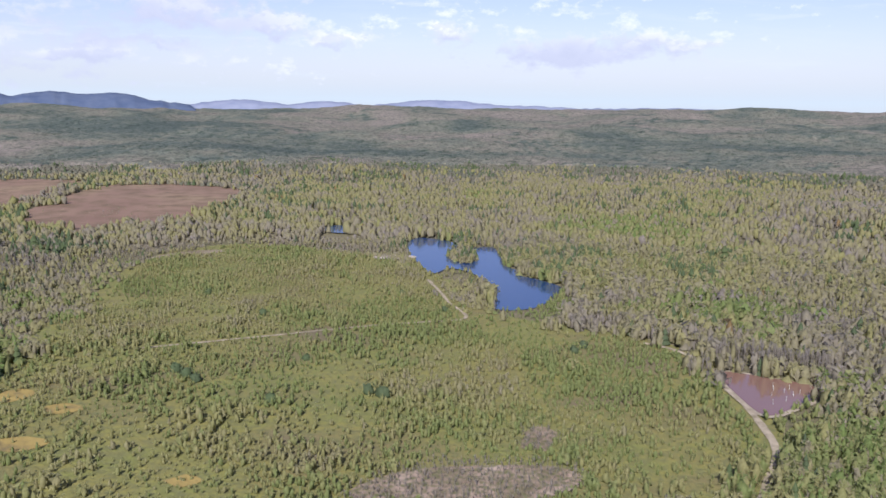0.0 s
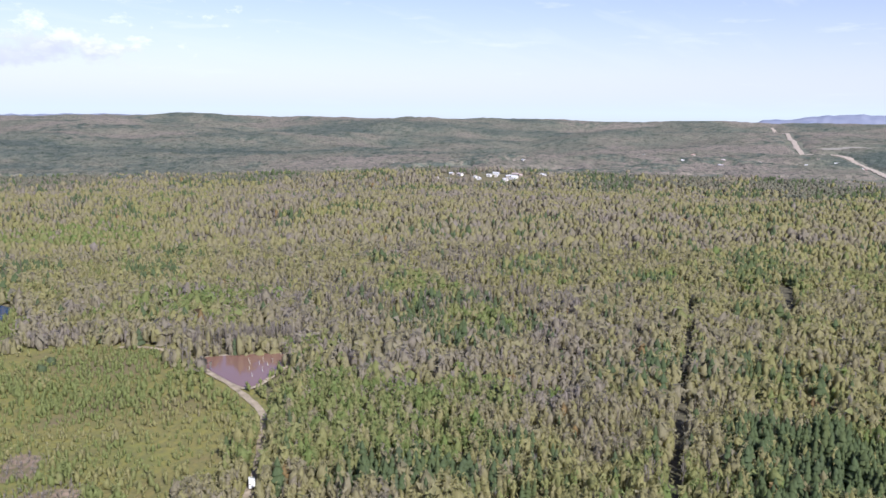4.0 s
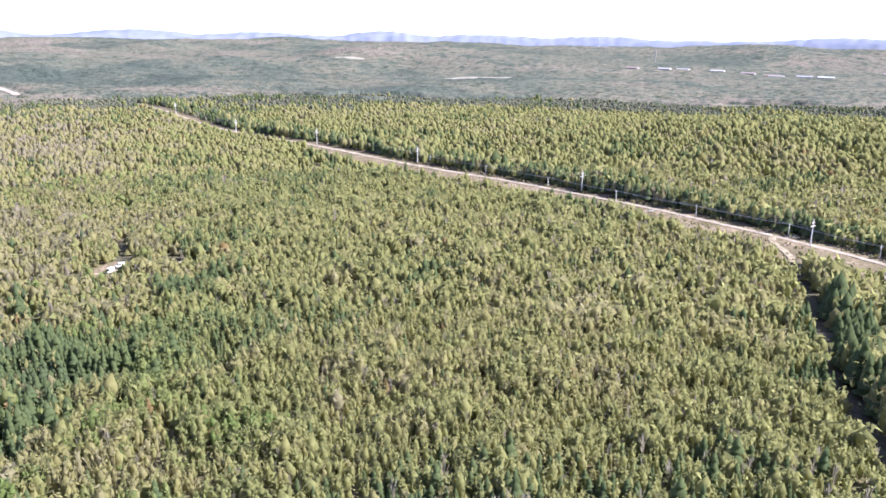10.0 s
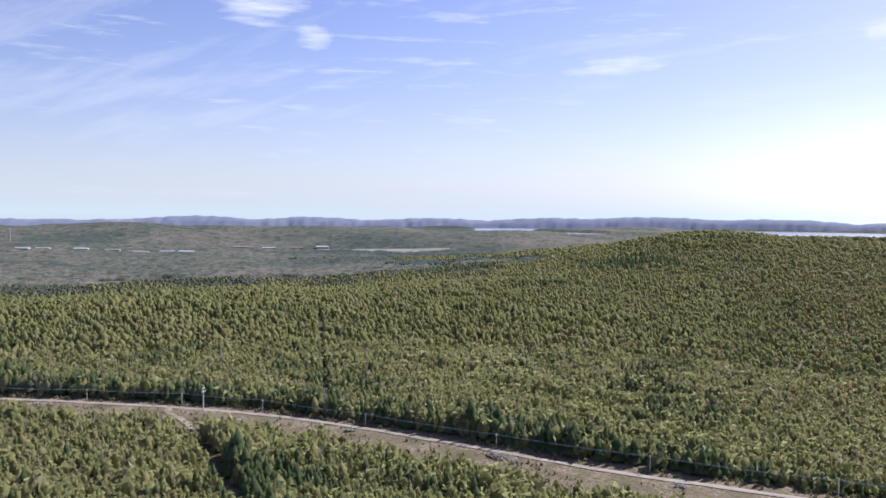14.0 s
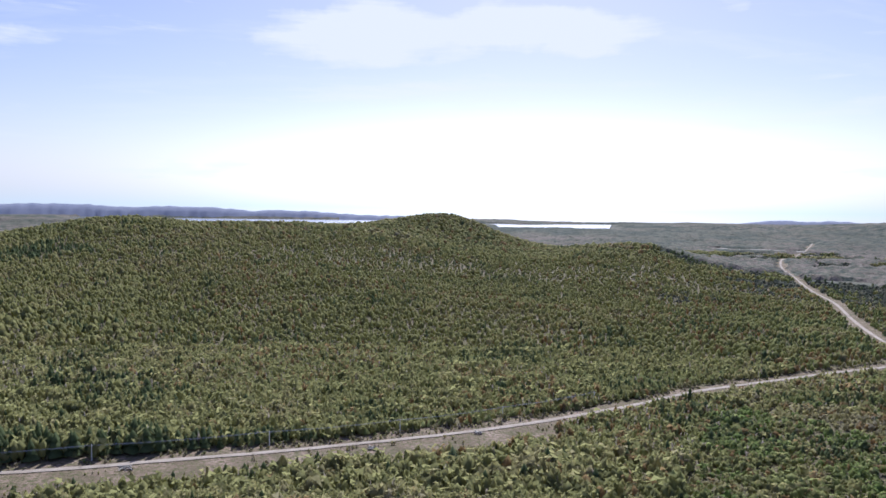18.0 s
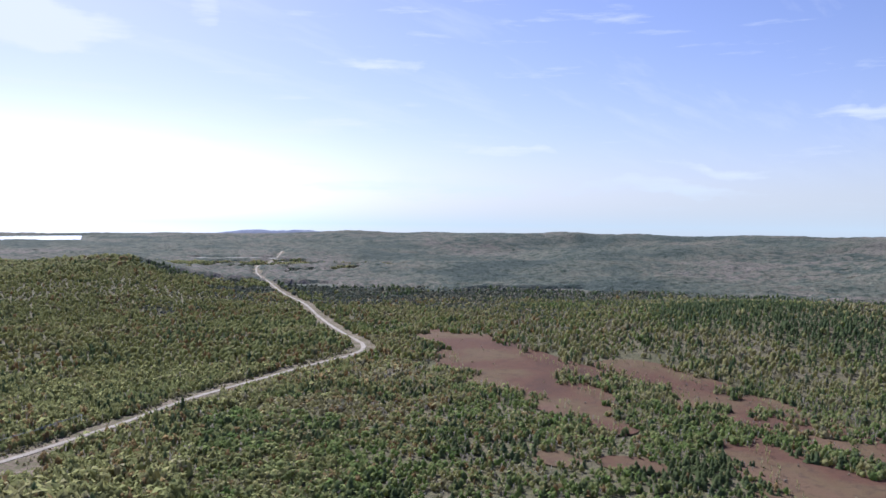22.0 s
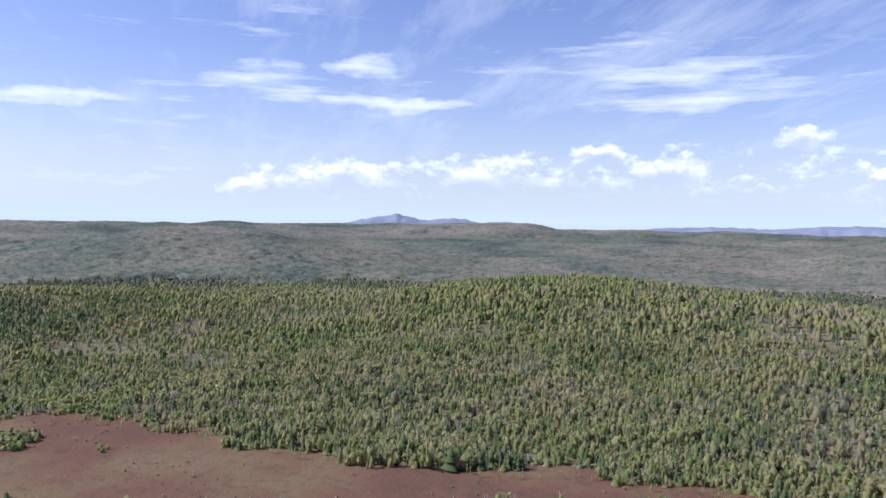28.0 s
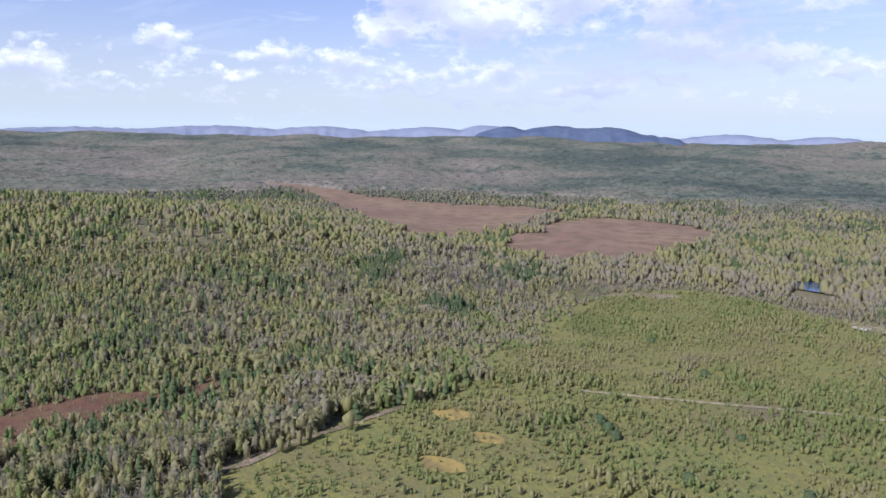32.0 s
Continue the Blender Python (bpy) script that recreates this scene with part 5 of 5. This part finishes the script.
pole_line(short_pole, SHORT, [(-.9, 0, 7.42), (0, 0, 7.42), (.9, 0, 7.42)], .045, 0.7, "thin bright wire strung between short utility poles", "low wires")


# ---- houses and works ----
def house(name, long, wide, eaves, ridge_z, label, group, category="house", panes=3):
    root = new(name)
    bm = bmesh.new()
    vs = box(bm, -long / 2, long / 2, -wide / 2, wide / 2, -.6, eaves)
    g = [bm.verts.new((s * long / 2, 0, ridge_z - .25)) for s in (-1, 1)]
    bm.faces.new((vs[7], vs[4], g[0]))
    bm.faces.new((vs[5], vs[6], g[1]))
    part("wall", bm, mat_wall, root)
    for s in (-1, 1):
        bm = bmesh.new()
        o = .5
        slope = (ridge_z - eaves) / (wide / 2)
        a = [(-long / 2 - o, s * (wide / 2 + o), eaves - o * slope), (long / 2 + o, s * (wide / 2 + o), eaves - o * slope), (long / 2 + o, 0, ridge_z), (-long / 2 - o, 0, ridge_z)]
        lo, hi = [bm.verts.new(p) for p in a], [bm.verts.new((p[0], p[1], p[2] + .18)) for p in a]
        bm.faces.new(hi)
        bm.faces.new(lo[::-1])
        for k in range(4):
            bm.faces.new((lo[k], lo[(k + 1) % 4], hi[(k + 1) % 4], hi[k]))
        bmesh.ops.recalc_face_normals(bm, faces=bm.faces[:])
        part("roof", bm, mat_roof, root)
    for s in (-1, 1):
        for k in range(panes):
            x = (k - (panes - 1) / 2) * long / (panes + .5)
            bm = bmesh.new()
            box(bm, x - .6, x + .6, s * (wide / 2 + .04) - .05, s * (wide / 2 + .04) + .05, eaves * .38, eaves * .8)
            part("window", bm, mat_glass, root)
    bm = bmesh.new()
    box(bm, long / 2 - .02, long / 2 + .08, -.5, .5, 0, 2.05)
    part("door", bm, mat_pole, root)
    if category == "house":
        bm = bmesh.new()
        box(bm, -.9, -.3, .8, 1.4, eaves, ridge_z + .9)
        part("chimney", bm, mat_wall, root)
    return tagged(root, label, category, group)


def village():
    rnd = random.Random(4)
    kinds = [house("village_house", 13, 8, 3.2, 6.0, "white-walled village house with a pale sheet roof", "village houses"),
             house("village_house", 9, 7, 2.8, 5.4, "small grey village house with a sheet roof", "village houses"),
             house("village_house", 18, 9, 4.5, 7.0, "long pale two-storey village building among trees", "village houses", panes=5)]
    spots = []
    for i, (x, y) in enumerate(TOWN):
        for k in range(2):
            spots.append((x + rnd.uniform(-17, 17), y + rnd.uniform(-17, 17)))
    for i, (x, y) in enumerate(spots):
        m = pose(x, y, ground_at(x, y) + .3, 0, 0, rnd.uniform(0, 180)) @ Matrix.Scale(.82, 4)
        if i < 3:
            kinds[i].matrix_world = m
        else:
            copy_thing(kinds[rnd.choice((0, 0, 1, 2))], m)
    works = house("factory_hall", 42, 16, 7, 10, "long white factory hall in the far valley", "far factory halls", "factory", panes=8)
    for i, (x, y, turn) in enumerate(((2234, -1292, 32), (2190, -1330, 32), (2110, -1400, 36), (2052, -1466, 36), (1985, -1500, 38), (1940, -1480, 36), (1870, -1520, 40), (1813, -1542, 40), (1906, -1843, 48), (1880, -1870, 45), (1692, -2010, 50), (1830, -1900, 50), (2290, -1210, 30), (1760, -1960, 46))):
        m = pose(x, y, ground_at(x, y) + .5, 0, 0, turn)
        if i:
            copy_thing(works, m)
        else:
            works.matrix_world = m


village()


def van(name, x, y, turn, label):
    """A parked van with a cab, windows and four wheels."""
    root = new(name)
    z = ground_at(x, y) + .75
    bm = bmesh.new()
    vs = box(bm, -2.6, 2.6, -1.0, 1.0, .35, 1.2)
    box(bm, -2.55, 1.5, -.96, .96, 1.2, 2.35)
    bmesh.ops.bevel(bm, geom=bm.edges[:], offset=.10, segments=2, affect="EDGES")
    part("body", bm, mat_van, root)
    bm = bmesh.new()
    box(bm, 1.42, 1.56, -.85, .85, 1.3, 2.15)
    part("windscreen", bm, mat_glass, root)
    for s in (-1, 1):
        bm = bmesh.new()
        box(bm, .2, 1.2, s * .97 - .03, s * .97 + .03, 1.4, 2.1)
        part("window", bm, mat_glass, root)
        for k in (-1.6, 1.7):
            bm = bmesh.new()
            tube(bm, (k, s * .78, .36), (k, s * 1.02, .36), .36, .36, 14)
            wheel = part("wheel", bm, mat_tyre, root, "black rubber tyre")
            bm = bmesh.new()
            tube(bm, (k, s * 1.0, .36), (k, s * 1.04, .36), .18, .16, 10)
            part("rim", bm, mat_steel, wheel)
    root.matrix_world = pose(x, y, z, 0, 0, turn)
    return tagged(root, label, "van", "parked vehicles")


m = Mat("white vehicle paint", 0.3, spec=.5)
m.color(m.ramp(m.noise(1.5, 4), [(.3, (.62, .62, .60)), (.7, (.78, .78, .76))]))
mat_van = m.m
m = Mat("tyre rubber", 0.9)
m.color((.02, .02, .02))
mat_tyre = m.m
van("parked_van", 371, 70, 150, "white van parked in the sandy forest clearing")
van("parked_van", 380, 66, 120, "white van parked at the end of the track")
van("parked_van", 107, 194, 60, "pale van parked on the narrow sandy track")


def mast(x, y, tall):
    root = new("radio_mast")
    bm = bmesh.new()
    for a in (0, 2.09, 4.19):
        tube(bm, (2.2 * math.cos(a), 2.2 * math.sin(a), 0), (.4 * math.cos(a), .4 * math.sin(a), tall), .35, .2, 5)
    part("frame", bm, mat_steel, root)
    bm = bmesh.new()
    for k in range(8):
        z, r = tall * (k + 1) / 9, 2.2 - 1.8 * (k + 1) / 9
        for a in (0, 2.09, 4.19):
            tube(bm, (r * math.cos(a), r * math.sin(a), z), (r * math.cos(a + 2.09), r * math.sin(a + 2.09), z + 1.5), .15, .15, 4)
    part("bracing", bm, mat_steel, root)
    root.matrix_world = pose(x, y, ground_at(x, y))
    tagged(root, "slim steel radio mast on the far ridge", "mast")


mast(3900 * math.sin(radians(115.3)), 3900 * math.cos(radians(115.3)), 70)
bm = bmesh.new()
tube(bm, (0, 0, 0), (0, 0, 45), 2.6, 1.8, 12)
ob = part("chimney_stack", bm, mat_wall)
ob.location = (2900 * math.sin(radians(119.3)), 2900 * math.cos(radians(119.3)), ground_at(2900 * math.sin(radians(119.3)), 2900 * math.cos(radians(119.3))))
tagged(ob, "tall pale industrial chimney in the far valley", "chimney")


# ---- brush, stumps and logs along the clearing ----
def debris():
    rnd = np.random.RandomState(31)
    p = np.array([q for q in ROAD if -480 < q[0] < 700])
    d = np.gradient(p, axis=0)
    d /= np.hypot(d[:, 0], d[:, 1])[:, None]
    n = np.stack([-d[:, 1], d[:, 0]], 1)
    i = rnd.randint(0, len(p), 5200)
    off = np.where(rnd.rand(5200) < .55, rnd.uniform(4.5, 14, 5200), rnd.uniform(-33, -5, 5200))
    q = p[i] + n[i] * off[:, None] + rnd.normal(0, 2.0, (5200, 2))
    keep = distance(q[:, 0], q[:, 1], ROAD[::2]) > 3.6
    keep &= value_noise(q[:, 0], q[:, 1], 14, 6) > np.where(off > 0, .35, .58)
    q = q[keep]
    plant("roadside_brush", "birch", 1, q[:, 0], q[:, 1], rnd.uniform(.6, 2.4, len(q)), np.clip(rnd.normal(.4, .2, len(q)), 0, .9), mat_birch, "low olive brush and cut branches along the road", "shrubs", wide=2.3, seed=32, trunk=False)
    x, y = scatter(150, 700, 5.5, 33)
    edge = np.zeros(len(x), bool)
    for poly in (BOG, BOG_NORTH):
        near = distance(x, y, poly[::2] + poly[:1])
        edge |= (near < 12 * (.3 + value_noise(x, y, 30, 8))) & inside(x, y, poly)
    x, y = x[edge], y[edge]
    plant("bog_edge_larches", "bare", 1, x, y, rnd.uniform(2.5, 6.5, len(x)), rnd.uniform(.3, .7, len(x)), mat_birch, "thin pale dying larches at the bog's edge", "larches", wide=1.4, seed=34)


debris()


def bare_belts():
    """Tall grey trunks behind the pond and dry pale twigs on the open patches."""
    rnd = np.random.RandomState(51)
    x, y = rnd.uniform(160, 206, 190), rnd.uniform(310, 338, 190)
    keep = (np.abs(y - (346 - (x - 150) * .55)) < 9) & ~inside(x, y, POND)
    x, y = x[keep], y[keep]
    plant("pond_snags", "bare", 2, x, y, rnd.uniform(8.5, 12, len(x)), rnd.uniform(0, .08, len(x)), mat_birch, "tall bare grey trunks standing behind the pond", "woodland", wide=.8, seed=52)
    x, y = scatter(150, 300, 1.7, 53)
    hit = np.zeros(len(x), bool)
    for ring in BARE[:2] + BARE[4:5]:
        hit |= inside(x + 5 * (value_noise(x, y, 8, 4) - .5), y + 5 * (value_noise(x, y, 8, 5) - .5), grown(ring, 4))
    x, y = x[hit], y[hit]
    plant("dry_twigs", "bare", 1, x, y, rnd.uniform(1.2, 3.0, len(x)), rnd.uniform(0, .1, len(x)), mat_birch, "pale leafless saplings on the dry patch", "saplings", wide=1.8, seed=54)


bare_belts()


def brush_heap(x, y, size, seed):
    """A heap of cut branches on bulldozed earth."""
    rnd = random.Random(seed)
    root = new("brush_heap")
    bm = bmesh.new()
    bmesh.ops.create_icosphere(bm, subdivisions=3, radius=1)
    for v in bm.verts:
        k = 1 + .18 * math.sin(7 * v.co.x + seed) * math.cos(6 * v.co.y) + rnd.uniform(-.06, .06)
        v.co = Vector((v.co.x * size * k, v.co.y * size * .6 * k, max(-.1, v.co.z) * size * .26 * k))
    part("earth", bm, mat_strip, root)
    for _ in range(26):
        bm = bmesh.new()
        a, q = rnd.uniform(0, 6.28), rnd.uniform(0, .8) * size
        px, py = q * math.cos(a), q * .6 * math.sin(a)
        b, length = rnd.uniform(0, 6.28), rnd.uniform(.8, 1.8) * size * .5
        z = .26 * size * max(0, 1 - (q / size) ** 2) ** .5
        tube(bm, (px - length * math.cos(b), py - length * math.sin(b), z * rnd.uniform(.5, 1.1)), (px + length * math.cos(b), py + length * math.sin(b), z * rnd.uniform(.7, 1.5) + .2), .14, .05, 5)
        part("branch", bm, mat_bark, root)
    root.matrix_world = pose(x, y, ground_at(x, y) + .35, 0, 0, rnd.uniform(0, 180))
    tagged(root, "heap of cut branches and earth beside the sandy road", "brush heap", "heaps along the road")


for i, (x, y, size) in enumerate(((141, -330, 6.5), (131, -327, 4.0), (352, -312, 3.6), (232, -326, 3.2), (52, -338, 3.4), (-60, -352, 3.2), (-118, -371, 3.0), (430, -262, 3.4))):
    brush_heap(x, y, size, 60 + i)


# ---- pond and lake details ----
def dead_stubs():
    rnd = random.Random(8)
    first = None
    for x, y in ((169, 296), (172, 293), (174, 289), (168, 284), (176, 296), (165, 290), (161, 281), (178, 291), (171, 300)):
        m = pose(x, y, .8, rnd.uniform(-8, 8), rnd.uniform(-8, 8), rnd.uniform(0, 360))
        if first:
            copy_thing(first, m)
            continue
        first = new("dead_stub")
        bm = bmesh.new()
        tube(bm, (0, 0, -.6), (.05, 0, 2.2), .13, .07, 7)
        part("trunk", bm, mat_bark, first)
        bm = bmesh.new()
        tube(bm, (.03, 0, 1.3), (.5, .1, 1.9), .04, .02, 5)
        tube(bm, (.04, 0, 1.7), (-.3, .2, 2.3), .03, .015, 5)
        part("branch", bm, mat_bark, first)
        first.matrix_world = m
        tagged(first, "bleached dead tree stub standing in muddy water", "dead tree", "stubs in the pond")


dead_stubs()
sheet("sand_spit", closed_curve([(2, 588), (14, 595), (30, 592), (36, 584), (24, 578), (8, 580)], 4), mat_sand, 1.6, 6, "pale sand spit at the lake's shore", "sand")


def bushes():
    """Round dark bushes standing alone in the meadow."""
    rnd = np.random.RandomState(90)
    spots = ((-75, 325), (-80, 331), (-86, 338), (-1, 306), (5, 302), (43, 431), (105, 360), (98, 352), (-40, 300), (-30, 350), (20, 470), (-100, 480), (-60, 430))
    crowns = [mesh_of("foliage", *joined(blob(rnd, 7, ((.0, .38), (.35, .55), (.75, .38))), tufts(rnd, 40, .07, .05, 1.0, lambda s: .52 * max(0.05, 1 - (2 * s - .8) ** 2 * .5) ** .5)), 3, mat_conifer_single) for _ in range(4)]
    for i, (x, y) in enumerate(spots):
        ob = new("meadow_bush", crowns[i % 4])
        s = rnd.uniform(3.5, 6.0)
        ob.matrix_world = pose(x, y, ground_at(x, y), 0, 0, rnd.uniform(0, 360)) @ Matrix.Diagonal((s, s, s * .9, 1))
        tagged(ob, "round dark green bush standing in the open meadow", "bush", "bushes in the meadow")


bushes()
